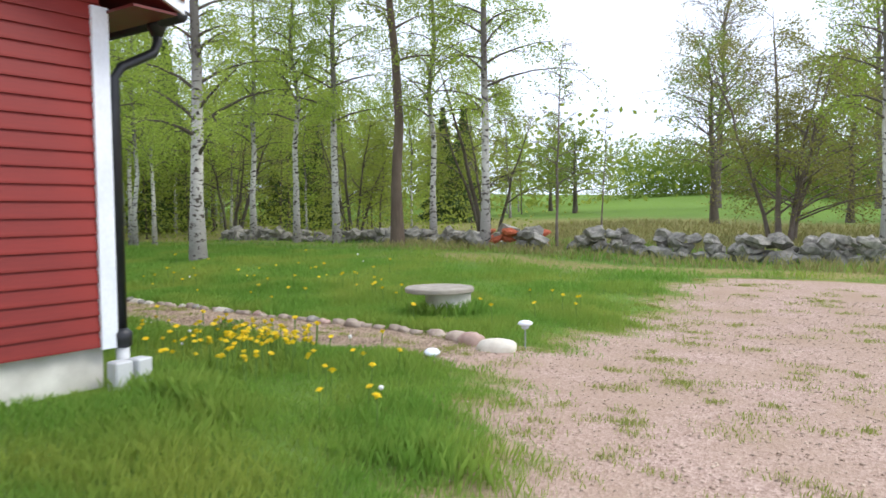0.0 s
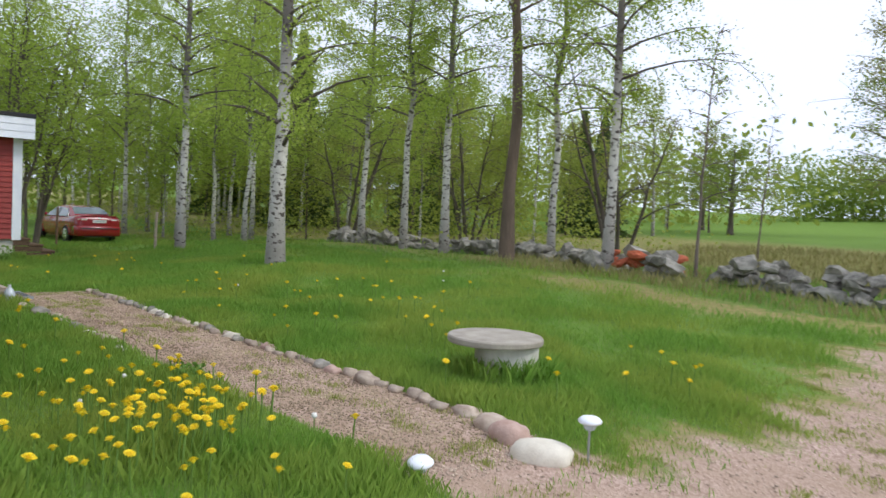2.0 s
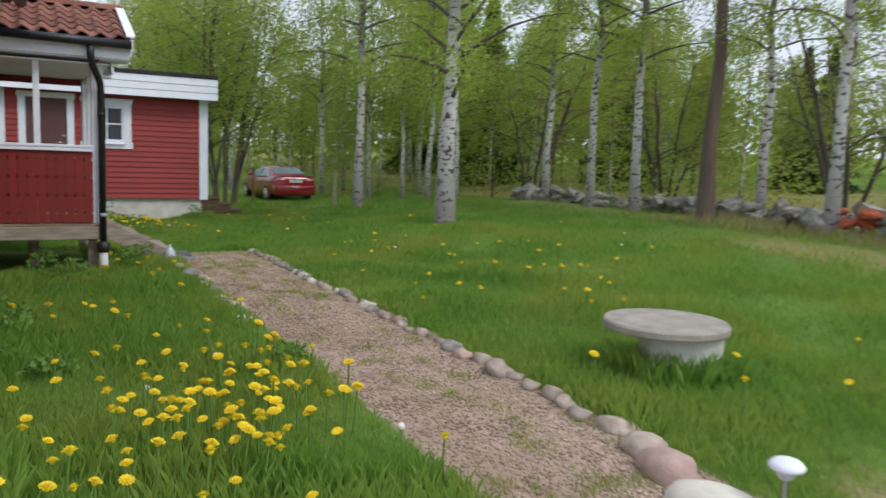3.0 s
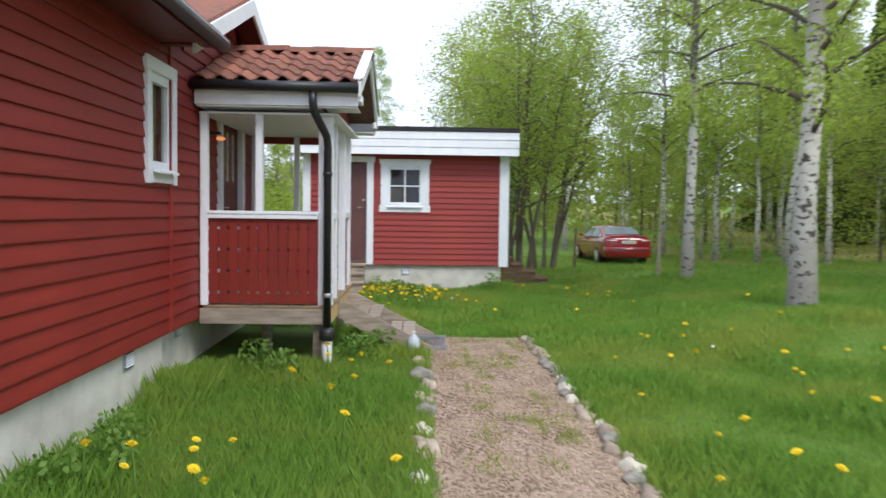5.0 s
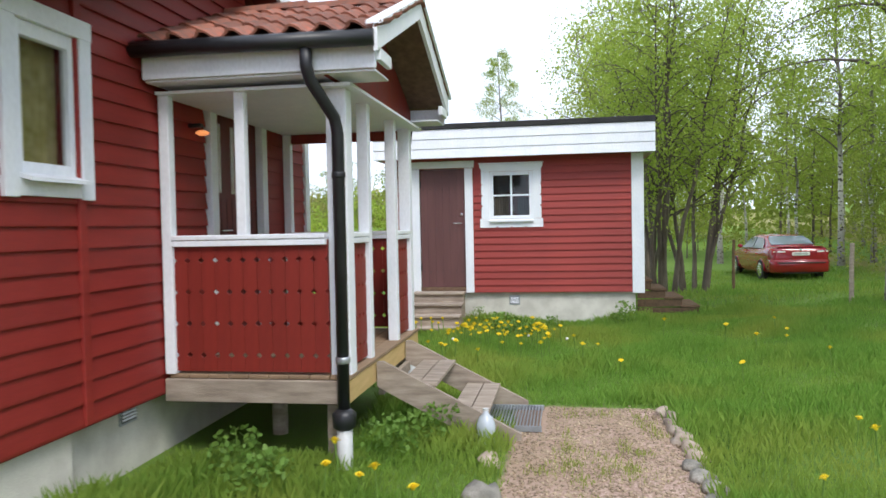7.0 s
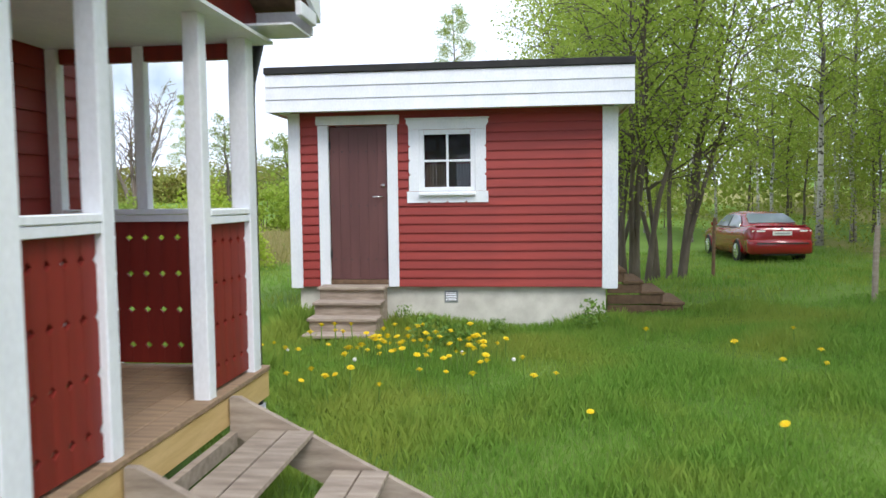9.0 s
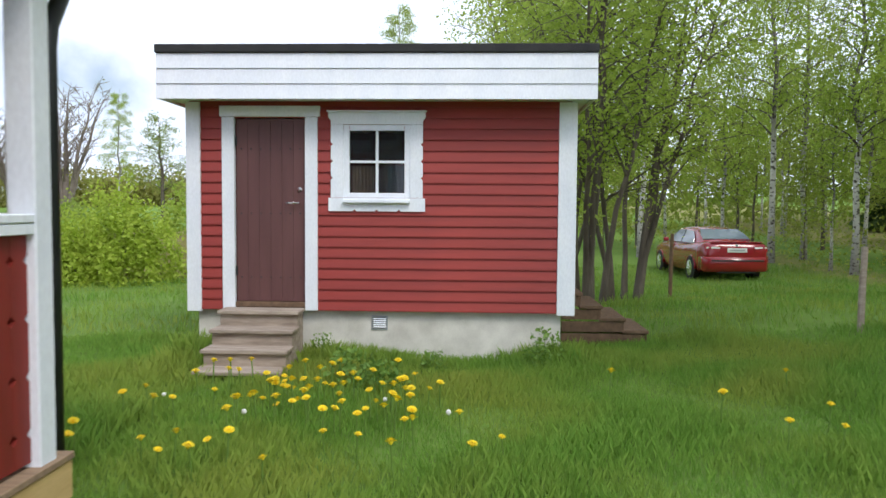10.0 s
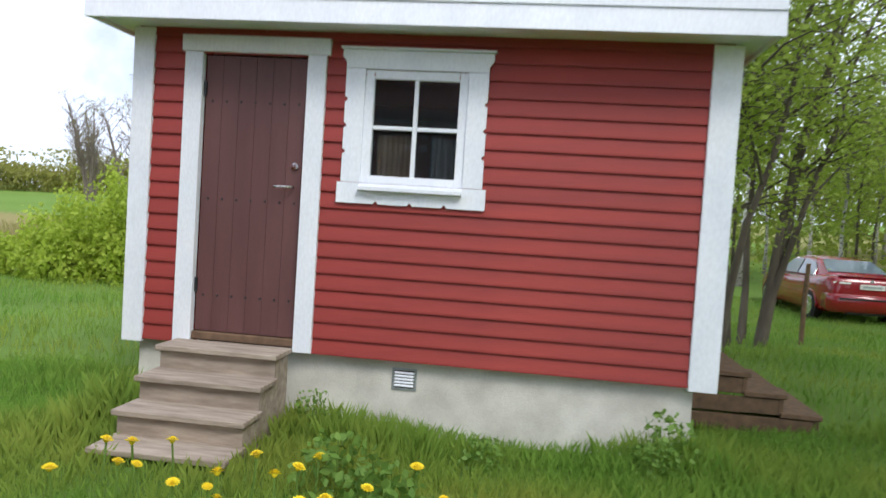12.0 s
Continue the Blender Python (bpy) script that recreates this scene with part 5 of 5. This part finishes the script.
shrub(-26.8, -1.6, 51, [(0, 0, 0, 1.2, 1.85), (0.1, -0.85, 0, 0.95, 1.3), (0.2, -1.55, 0, 0.65, 0.75), (0, 0.85, 0, 1.0, 1.55), (0.5, -0.3, 0, 0.85, 1.1), (-0.3, 0.3, 0.3, 0.8, 1.75)], 3800, 0.09, M_BUSHLEAF, "dense bright yellow-green shrub at the lawn's edge")
shrub(-30.5, 0.9, 52, [(0, 0, 0, 0.8, 1.5), (0, 0.8, 0, 0.7, 1.2)], 2000, 0.11, M_BUSHLEAF, "light green shrub behind the shed")
shrub(-44, -6, 53, [(0, 0, 0, 1.6, 2.4), (0, 2.2, 0, 1.8, 3.4), (0, 4.6, 0, 1.6, 2.6)], 1800, 0.2, M_LEAF, "tall light green bushes at the meadow's edge")
apple(-52, -3.5, 1.3, 20)
apple(-57, -9.0, 1.2, 200)
shrub(-62, -22, 54, [(0, 0, 0, 1.6, 1.6)], 1200, 0.2, M_APPLE, "round bush out in the meadow")

fg = np.random.default_rng(9)


def far_woods(name, pts, hmean, n, leaf, material, label, depth=6):
    pts = np.array(pts, float)
    u = fg.uniform(0, len(pts) - 1.001, n)
    i = u.astype(int)
    p = pts[i] + (pts[i + 1] - pts[i]) * (u - i)[:, None]
    tops = hmean * (0.55 + 0.45 * np.sin(u * 23 + 1.3 * np.sin(u * 61)) * np.cos(u * 9.7) + 0.12 + 0.06 * fg.random(n))
    z = tops * (1 - fg.random(n) ** 1.7)
    q = p + fg.normal(0, depth * 0.35, (n, 2)) + 0
    tagged(new(name, leaf_mesh(fg, np.stack([q[:, 0], q[:, 1], height(q[:, 0], q[:, 1]) + z], -1), leaf, material, name)), label, "woods", kind="stuff")


far_woods("far_woods", [(-75, -75), (-100, -50), (-112, -30), (-100, -8), (-85, 4)], 4.6, 70000, 0.42, M_BROWNLEAF, "far brownish spring woods across the meadow")
far_woods("far_woods", [(-80, 2), (-66, 8), (-58, 16), (-55, 30), (-40, 48), (-24, 52)], 6.5, 16000, 0.45, M_FOREST, "deep green woodland behind the nearer trees", 10)
far_woods("far_hedge", [(-27, 66), (-18, 72), (-8, 58), (2, 50), (10, 38), (16, 30)], 4.8, 70000, 0.26, M_APPLE, "green hedge trees along the field's edge", 5)
far_woods("undergrowth", [(-48, 14), (-36, 18), (-28, 23), (-20, 22), (-14, 21)], 1.6, 9000, 0.12, M_FOREST, "low woodland undergrowth", 5)

fh = thing("farmhouse", pose(-187, -81, gz(-187, -81)), "small red farmhouse far across the meadow", "house")
part("wall", prism([(-3, 0), (3, 0), (3, 3.2), (0, 5.2), (-3, 3.2)], -4, 4, "x"), M_RED, fh)
for s in (1, -1):
    part("roof", prism([(s * 3.4, 3.0), (s * 3.4, 3.2), (0, 5.5), (0, 5.25)], -4.3, 4.3, "x"), M_TILE, fh)
part("window", box(3.98, 4.03, -0.5, 0.5, 1.3, 2.5), M_WHITE, fh)

# ---- car ----
def loft(rows, close=True, ends=True):
    """A skin over cross-sections of equal count."""
    bm = bmesh.new()
    rings = [[bm.verts.new(c) for c in row] for row in rows]
    k = len(rings[0])
    for a, b in zip(rings, rings[1:]):
        for j in range(k if close else k - 1):
            bm.faces.new((a[j], a[(j + 1) % k], b[(j + 1) % k], b[j]))
    if ends:
        bm.faces.new(rings[0])
        bm.faces.new(rings[-1][::-1])
    return bm


def quad_plate(c, th, n):
    own = bmesh.new()
    n = Vector(n).normalized() * th
    a = [own.verts.new(Vector(p) + n) for p in c]
    b = [own.verts.new(Vector(p) - n) for p in c]
    own.faces.new(a)
    own.faces.new(b[::-1])
    for i in range(len(c)):
        own.faces.new((a[i], b[i], b[(i + 1) % len(c)], a[(i + 1) % len(c)]))
    return own


def mirrored(c, s):
    return [(x, s * y, z) for x, y, z in c]


car = thing("car", pose(-33.87, 13.08, gz(-32.6, 13.1) - 0.03, 0, 0, 183), "dark red saloon car parked on the grass", "car")
# x, half width, floor, shoulder height
SECT = ((-2.38, 0.70, 0.52, 0.86), (-2.36, 0.78, 0.40, 0.97), (-2.28, 0.84, 0.30, 1.035), (-2.05, 0.88, 0.25, 1.05), (-1.6, 0.90, 0.22, 1.03), (-0.8, 0.905, 0.2, 0.97), (0.0, 0.905, 0.2, 0.955), (0.9, 0.90, 0.2, 0.94), (1.5, 0.89, 0.22, 0.90), (2.0, 0.86, 0.24, 0.82), (2.28, 0.77, 0.32, 0.72), (2.38, 0.58, 0.42, 0.62))
rows = []
for x, w, lo, hi in SECT:
    side = [(0.88 * w, lo), (0.97 * w, lo + 0.07), (w, lo + 0.42 * (hi - lo)), (w, lo + 0.62 * (hi - lo)), (0.985 * w, hi - 0.14), (0.95 * w, hi - 0.05), (0.88 * w, hi), (0.5 * w, hi + 0.025)]
    rows.append([(x, -y, z) for y, z in side] + [(x, y, z) for y, z in side[::-1]])
part("body", loft(rows), M_CAR, car, smooth=True)
# x, half width at the foot, half width at the roof, roof height
CAB = ((-1.78, 0.74, 0.70, 1.05), (-1.62, 0.77, 0.68, 1.12), (-1.02, 0.80, 0.59, 1.375), (-0.75, 0.80, 0.585, 1.415), (-0.25, 0.80, 0.59, 1.435), (0.15, 0.80, 0.585, 1.415), (0.4, 0.80, 0.60, 1.36), (1.12, 0.79, 0.70, 0.96))
part("roof", loft([[(x, -w0, 0.93), (x, -w1 - 0.02, z - 0.06), (x, -w1 + 0.05, z - 0.012), (x, 0, z + 0.012), (x, w1 - 0.05, z - 0.012), (x, w1 + 0.02, z - 0.06), (x, w0, 0.93)] for x, w0, w1, z in CAB], False, False), M_CAR, car, smooth=True)
part("rear_window", quad_plate([(-1.64, -0.64, 1.118), (-1.64, 0.64, 1.118), (-1.36, 0.61, 1.24), (-1.04, 0.53, 1.37), (-1.04, -0.53, 1.37), (-1.36, -0.61, 1.24)], 0.014, (-0.4, 0, 0.9)), M_CARGLASS, car, "rear window, reflected sky partly put into its pale tint")
part("windscreen", quad_plate([(1.0, -0.66, 1.03), (1.0, 0.66, 1.03), (0.44, 0.55, 1.345), (0.44, -0.55, 1.345)], 0.014, (0.5, 0, 0.86)), M_CARGLASS, car)
part("boot_seam", box(-2.30, -1.72, -0.66, -0.655, 1.045, 1.062), M_BLACK, car)
part("spoiler_lip", box(-2.335, -2.2, -0.68, 0.68, 1.052, 1.078, 0.008), M_CAR, car)
for s in (1, -1):
    part("side_window", quad_plate(mirrored([(-1.28, 0.80, 1.0), (-0.36, 0.806, 0.99), (-0.36, 0.645, 1.345), (-0.92, 0.645, 1.315), (-1.2, 0.72, 1.15)], s), 0.012, (0, s, 0.4)), M_CARGLASS, car)
    part("side_window", quad_plate(mirrored([(-0.28, 0.806, 0.99), (0.92, 0.806, 0.97), (0.34, 0.65, 1.31), (-0.28, 0.645, 1.345)], s), 0.012, (0, s, 0.4)), M_CARGLASS, car)
    lamp_part = part("tail_lamp", quad_plate(mirrored([(-2.385, 0.46, 0.82), (-2.30, 0.83, 0.82), (-2.29, 0.825, 0.95), (-2.372, 0.46, 0.955)], s), 0.022, (-1, s * 0.25, 0)), M_TAIL, car, "red tail lamp")
    part("reversing_lens", quad_plate(mirrored([(-2.413, 0.46, 0.90), (-2.335, 0.80, 0.90), (-2.332, 0.80, 0.94), (-2.406, 0.46, 0.94)], s), 0.006, (-1, s * 0.25, 0)), M_PLATE, lamp_part, "pale reversing lens")
    part("wing_mirror", box(0.66, 0.82, min(s * 0.86, s * 1.02), max(s * 0.86, s * 1.02), 0.97, 1.09, 0.03), M_CAR, car)
    part("side_moulding", box(-1.0, 1.0, min(s * 0.90, s * 0.916), max(s * 0.90, s * 0.916), 0.56, 0.6, 0.004), M_CAR, car)
    for hx in (-0.95, 0.2):
        part("door_handle", box(hx, hx + 0.17, min(s * 0.88, s * 0.925), max(s * 0.88, s * 0.925), 0.80, 0.83, 0.008), M_CAR, car)
    for wx in (-1.40, 1.42):
        part("wheel_arch", tube([(wx + 0.355 * math.cos(a), s * 0.895, 0.31 + 0.355 * math.sin(a)) for a in [math.pi * i / 12 for i in range(13)]], 0.022, 6), M_CAR, car, smooth=True)
        part("arch_liner", lathe([(0.02, -0.02), (0.35, -0.02), (0.35, 0.02), (0.02, 0.02)], 28), M_DARK, car, at=pose(wx, s * 0.885, 0.31, 90, 0, 0))
        wh = part("wheel", lathe([(0.2, -0.10), (0.29, -0.105), (0.318, -0.07), (0.318, 0.07), (0.29, 0.105), (0.2, 0.10)], 28), M_TYRE, car, at=pose(wx, s * 0.825, 0.318, 90, 0, 0))
        part("rim", lathe([(0.205, -0.112), (0.222, -0.108), (0.222, 0.108), (0.205, 0.112)], 28), M_CHROME, wh, "bright alloy rim")
        hub = bmesh.new()
        for k in range(10):
            a = 2 * math.pi * k / 10
            tube([(0.04 * math.cos(a), 0.04 * math.sin(a), -s * 0.10), (0.21 * math.cos(a), 0.21 * math.sin(a), -s * 0.106)], [0.02, 0.012], 5, hub)
        lathe([(0.05, -0.105), (0.055, -0.1), (0.055, 0.1), (0.05, 0.105)], 14, hub)
        part("spokes", hub, M_CHROME, wh, "bright alloy spokes")
part("bumper", loft([[(-2.30, -0.87 * q, z0), (-2.44 + dx, -0.74 * q, z0), (-2.455 + dx, 0, z0), (-2.44 + dx, 0.74 * q, z0), (-2.30, 0.87 * q, z0), (-2.0, 0.895 * q, z0), (-2.0, -0.895 * q, z0)] for z0, dx, q in ((0.28, 0.06, 0.97), (0.34, 0.0, 1.0), (0.58, 0.0, 1.0), (0.66, 0.03, 0.99), (0.68, 0.07, 0.97))]), M_CAR, car, smooth=True)
part("bumper_strip", box(-2.468, -2.43, -0.70, 0.70, 0.565, 0.60, 0.008), M_BLACK, car)
part("valance", box(-2.40, -2.2, -0.5, 0.5, 0.24, 0.30, 0.02), M_BLACK, car)
part("number_plate", box(-2.405, -2.385, -0.26, 0.26, 0.80, 0.91, 0.004), M_PLATE, car, "pale number plate")
part("plate_marks", box(-2.409, -2.4048, -0.2, 0.2, 0.835, 0.875), M_STEEL, car)
part("badge", lathe([(0.04, 0), (0.038, 0.012), (0.01, 0.014)], 16), M_STEEL, car, at=pose(-2.355, 0, 0.975, 0, -90, 0))

# ---- dandelions ----
stem_me = mesh_of(tube([(0, 0, 0), (0.01, 0.0, 0.09), (0.012, 0.008, 0.17)], 0.004, 5), M_STEM, name="stem")
head_bm = bmesh.new()
for ring, (rad, z, npet) in enumerate(((0.024, 0.0, 12), (0.017, 0.006, 9), (0.009, 0.010, 6))):
    for i in range(npet):
        a = 2 * math.pi * (i + ring * 0.4) / npet
        w = 0.5 * math.pi / npet * 1.6
        c = [(0, 0, z - 0.004), (rad * 0.8 * math.cos(a - w), rad * 0.8 * math.sin(a - w), z + 0.004), (rad * math.cos(a), rad * math.sin(a), z + 0.003), (rad * 0.8 * math.cos(a + w), rad * 0.8 * math.sin(a + w), z + 0.004)]
        head_bm.faces.new([head_bm.verts.new(p) for p in c])
lathe([(0.003, -0.012), (0.009, -0.006), (0.010, 0.0)], 8, head_bm)
head_me = mesh_of(head_bm, M_YELLOW, name="flower_head")
seed_bm = bmesh.new()
bmesh.ops.create_icosphere(seed_bm, subdivisions=2, radius=0.022)
seed_me = mesh_of(seed_bm, M_SEED, name="seed_head")
r = random.Random(31)


def dandelion(x, y, k, seedy=False):
    t = thing("dandelion", pose(x, y, gz(x, y), 0, 0, r.uniform(0, 360)) @ Matrix.Diagonal((k, k, k, 1)), "white dandelion seed head in the grass" if seedy else "yellow dandelion in flower in the lawn", "flower", "dandelion clocks" if seedy else "dandelions")
    a = new("stem", stem_me)
    a.parent = t
    b = new("seed_head" if seedy else "flower_head", seed_me if seedy else head_me)
    b.parent = t
    b.matrix_local = pose(0.012, 0.008, 0.175, r.uniform(-22, 22), r.uniform(-22, 22), 0)


for cx, cy, sx, sy, n in ((-5.5, 4.72, 0.5, 0.42, 110), (-6.6, 5.2, 0.5, 0.2, 22), (-8.0, 4.3, 1.0, 0.5, 10), (-4.2, 4.5, 0.5, 0.5, 9), (-16.7, 5.1, 0.65, 0.55, 84), (-15.5, 5.6, 1.0, 0.7, 12), (-10.6, 4.9, 0.8, 0.3, 10), (-8.5, 8.6, 2.0, 0.9, 34), (-10.5, 10.0, 2.5, 1.2, 18), (-4.7, 9.0, 0.6, 0.8, 6), (-3.3, 3.9, 0.5, 0.4, 5), (-17, 8.5, 2.5, 1.0, 7)):
    made = 0
    while made < n:
        x, y = r.gauss(cx, sx), r.gauss(cy, sy)
        if float(drive(x, y)) > 0.1 or (y < HY + 0.25 and x > HX1) or x < -18.0 or (x < -11.7 and y < 4.9 and x > -14.5) or (x < -17.9 and 3.5 < y < 4.7):
            made += 0.2
            continue
        clock = r.random() < 0.04
        dandelion(x, y, r.uniform(0.75, 0.95) if clock else r.uniform(1.15, 1.65), clock)
        made += 1


# ---- grass, weeds and pebbles ----
def blocked(x, y):
    house = (y < HY + 0.02) & (x > HX1) & (x < HX0 + 0.02)
    shed = (x < SX - 0.03) & (x > SX - SD) & (y > SY0 + 0.05) & (y < SY1 - 0.05)
    st = (x < -18.05) & (x > SX - 0.1) & (y > 3.72) & (y < 4.52)
    st2 = (x > -21.1) & (x < -20.1) & (y > 7.2) & (y < 8.35)
    deck = (x < -12.0) & (x > -14.3) & (y < 4.5) & (y > HY)
    well_ = (x + 5.64) ** 2 + (y - 8.07) ** 2 < 0.29 ** 2
    grate_ = (x < -12.8) & (x > -13.56) & (y > 5.4) & (y < 5.95)
    return house | shed | st | st2 | deck | well_ | grate_


def blades(name, gen, x, y, hgt, width, material, label):
    keep = ~blocked(x, y)
    x, y, hgt = x[keep], y[keep], hgt[keep]
    k = len(x)
    a = gen.uniform(0, 6.283, k)
    side = np.stack([np.cos(a), np.sin(a), np.zeros(k)], -1)
    b = gen.uniform(0, 6.283, k)
    lean = np.stack([np.cos(b), np.sin(b), np.zeros(k)], -1) * (hgt * gen.uniform(0.05, 0.5, k))[:, None]
    base = np.stack([x, y, height(x, y) - 0.01], -1)
    up = np.zeros((k, 3))
    up[:, 2] = hgt
    w = (width * gen.uniform(0.7, 1.3, k))[:, None] if np.ndim(width) == 0 else width[keep][:, None]
    V = np.stack([base - side * w * 0.5, base + side * w * 0.5, base + lean + up * 0.95, base - side * w * 0.4 + lean * 0.3 + up * 0.55], 1).reshape(-1, 3)
    tagged(new(name, arrays(name, V, np.arange(4 * k).reshape(-1, 4), material)), label, "grass", kind="stuff")


def lumps(x, y):
    return 0.5 + 0.25 * np.sin(x * 2.3 + 1.7 * np.sin(y * 1.9)) + 0.25 * np.sin(y * 2.9 + 1.3 * np.sin(x * 3.1))


gg = np.random.default_rng(12)
n = 500000
x, y = gg.uniform(-20, -1.2, n), np.where(gg.random(n) < 0.76, gg.uniform(0.7, 8.8, n), 8.8 + 6 * gg.random(n) ** 1.7)
keep = (gg.random(n) > drive(x, y) * 1.15) & (gg.random(n) > 1.1 * dryness(x, y) * (y > 10)) & ~((y < HY) & (x < HX0) & (x > HX1))
x, y = x[keep], y[keep]
blades("grass", gg, x, y, (0.05 + 0.10 * lumps(x, y)) * gg.uniform(0.6, 1.4, len(x)) * (1 - 0.6 * drive(x, y)) * (1 + 0.6 * (np.abs(y - HY - 0.2) < 0.3) + 1.1 * (np.hypot(x + 5.66, y - 8.05) < 0.5) + 0.5 * ((np.abs(x - SX - 0.2) < 0.25) & (y > 3.2) & (y < 7.4))), 0.0048, M_GRASS, "fresh green lawn grass, uncut")
n = 150000
x, y = gg.uniform(-36, 0.5, n), gg.uniform(-6, 20, n)
keep = (gg.random(n) > drive(x, y) * 1.15) & ((y > 9.0) | (x < -19.5) | ((y < 1.1) & ((x < -14.9) | (x > -5.6)))) & (gg.random(n) > 1.15 * dryness(x, y))
x, y = x[keep], y[keep]
blades("grass", gg, x, y, (0.06 + 0.10 * lumps(x, y)) * gg.uniform(0.6, 1.4, len(x)), 0.013, M_GRASS, "fresh green lawn grass farther off")
n = 26000
x, y = gg.uniform(-14, 4, n), 15.5 + 14 * gg.random(n) ** 1.3
M_DRY = leafy("dry_grass", (0.24, 0.25, 0.07), (0.40, 0.34, 0.17), trans=0.25)
keep = gg.random(n) < 0.3 + dryness(x, y)
blades("dry_grass", gg, x[keep], y[keep], gg.uniform(0.1, 0.3, keep.sum()), 0.016, M_DRY, "rough yellowish grass by the stone wall")
n = 9000
x, y = gg.uniform(-40, -27.5, n), gg.uniform(-12, 3, n)
blades("dry_grass", gg, x, y, gg.uniform(0.2, 0.5, n), 0.016, M_DRY, "tall dry grass beyond the lawn")
tx, ty = -4.5 + 8 * gg.random(340) ** 1.2, gg.uniform(1.5, 13.5, 340)
px, py = gg.uniform(-13.4, -4, 60), gg.uniform(5.85, 6.8, 60)
tx, ty = np.concatenate([tx, px]), np.concatenate([ty, py])
x, y = np.repeat(tx, 90) + gg.normal(0, 1, 90 * len(tx)) * np.repeat(gg.uniform(0.04, 0.15, len(tx)), 90), np.repeat(ty, 90) + gg.normal(0, 1, 90 * len(tx)) * np.repeat(gg.uniform(0.03, 0.08, len(tx)), 90)
blades("grass", gg, x, y, gg.uniform(0.015, 0.06, len(x)), 0.008, M_TUFT, "small grass tufts growing through the gravel")

n = 42000
x, y = gg.uniform(-13.7, 1.5, n), gg.uniform(2.2, 12, n)
onpath = gg.random(n) < 0.4
x = np.where(onpath, gg.uniform(-13.6, -4, n), x)
y = np.where(onpath, gg.uniform(5.7, 6.95, n), y)
keep = (gg.random(n) < drive(x, y)) & ~blocked(x, y)
x, y = x[keep], y[keep]
k = len(x)
s = gg.uniform(0.006, 0.017, k)[:, None]
oct_ = np.array([(1, 0, 0), (0, 1, 0), (-1, 0, 0), (0, -1, 0), (0, 0, 0.6), (0, 0, -0.5)])
P = np.stack([x, y, height(x, y) + s[:, 0] * 0.2], -1)[:, None, :] + oct_[None] * s[:, None] * gg.uniform(0.6, 1.3, (k, 6, 1))
F = np.array([(0, 1, 4), (1, 2, 4), (2, 3, 4), (3, 0, 4), (1, 0, 5), (2, 1, 5), (3, 2, 5), (0, 3, 5)])
trodden = (x < -4.4) & (y > 5.5) & (y < 7.1)
for pick, material, words in ((trodden, M_PATHPEBBLE, "brownish gravel of the trodden garden path"), (~trodden, M_PEBBLE, "loose pinkish-grey gravel stones of the yard")):
    Q = P[pick]
    tagged(new("gravel", arrays("gravel", Q.reshape(-1, 3), (F[None] + 6 * np.arange(len(Q))[:, None, None]).reshape(-1, 3), material)), words, "gravel", kind="stuff")


def weed(x, y, k, seed, tall):
    gen = np.random.default_rng(seed)
    n = 190
    a, rad, h = gen.uniform(0, 6.283, n), 0.22 * np.sqrt(gen.random(n)), gen.random(n)
    hh = (0.12 + 0.25 * tall) * h
    P = np.stack([np.cos(a) * rad * (1.1 - 0.5 * h), np.sin(a) * rad * (1.1 - 0.5 * h), hh + 0.03], -1)
    t = thing("weed", pose(x, y, gz(x, y)) @ Matrix.Diagonal((k, k, k, 1)), "leafy green weed growing by the wall foot", "weed", "weeds")
    c = new("leaves", leaf_mesh(gen, P, 0.05, M_WEED, "leaves"))
    c.parent = t
    part("stem", tube([(0, 0, 0), (0.01, 0, 0.15 + 0.25 * tall)], [0.006, 0.003], 5), M_STEM, t)


r = random.Random(44)
for i, (x, y, k, tall) in enumerate(((-8.3, 3.6, 1.0, 0.3), (-8.7, 3.7, 1.2, 0.2), (-9.2, 3.62, 0.9, 0.5), (-12.0, 4.9, 1.0, 0.6), (-12.3, 5.05, 1.0, 0.5), (-11.3, 4.3, 1.1, 0.3), (-11.6, 4.0, 1.0, 0.6), (-12.5, 5.2, 0.9, 0.7), (-17.9, 5.2, 1.3, 0.4), (-17.7, 5.5, 1.2, 0.3), (-18.8, 7.0, 1.0, 1.0), (-18.7, 6.9, 0.8, 0.6), (-18.9, 4.75, 0.7, 1.2), (-19.0, 3.35, 0.7, 0.9), (-7.2, 4.0, 0.9, 0.1), (-6.8, 5.5, 0.9, 0.3), (-7.6, 3.6, 1.0, 0.3), (-18.6, 5.9, 0.7, 0.6))):
    weed(x, y, k, 60 + i, tall)
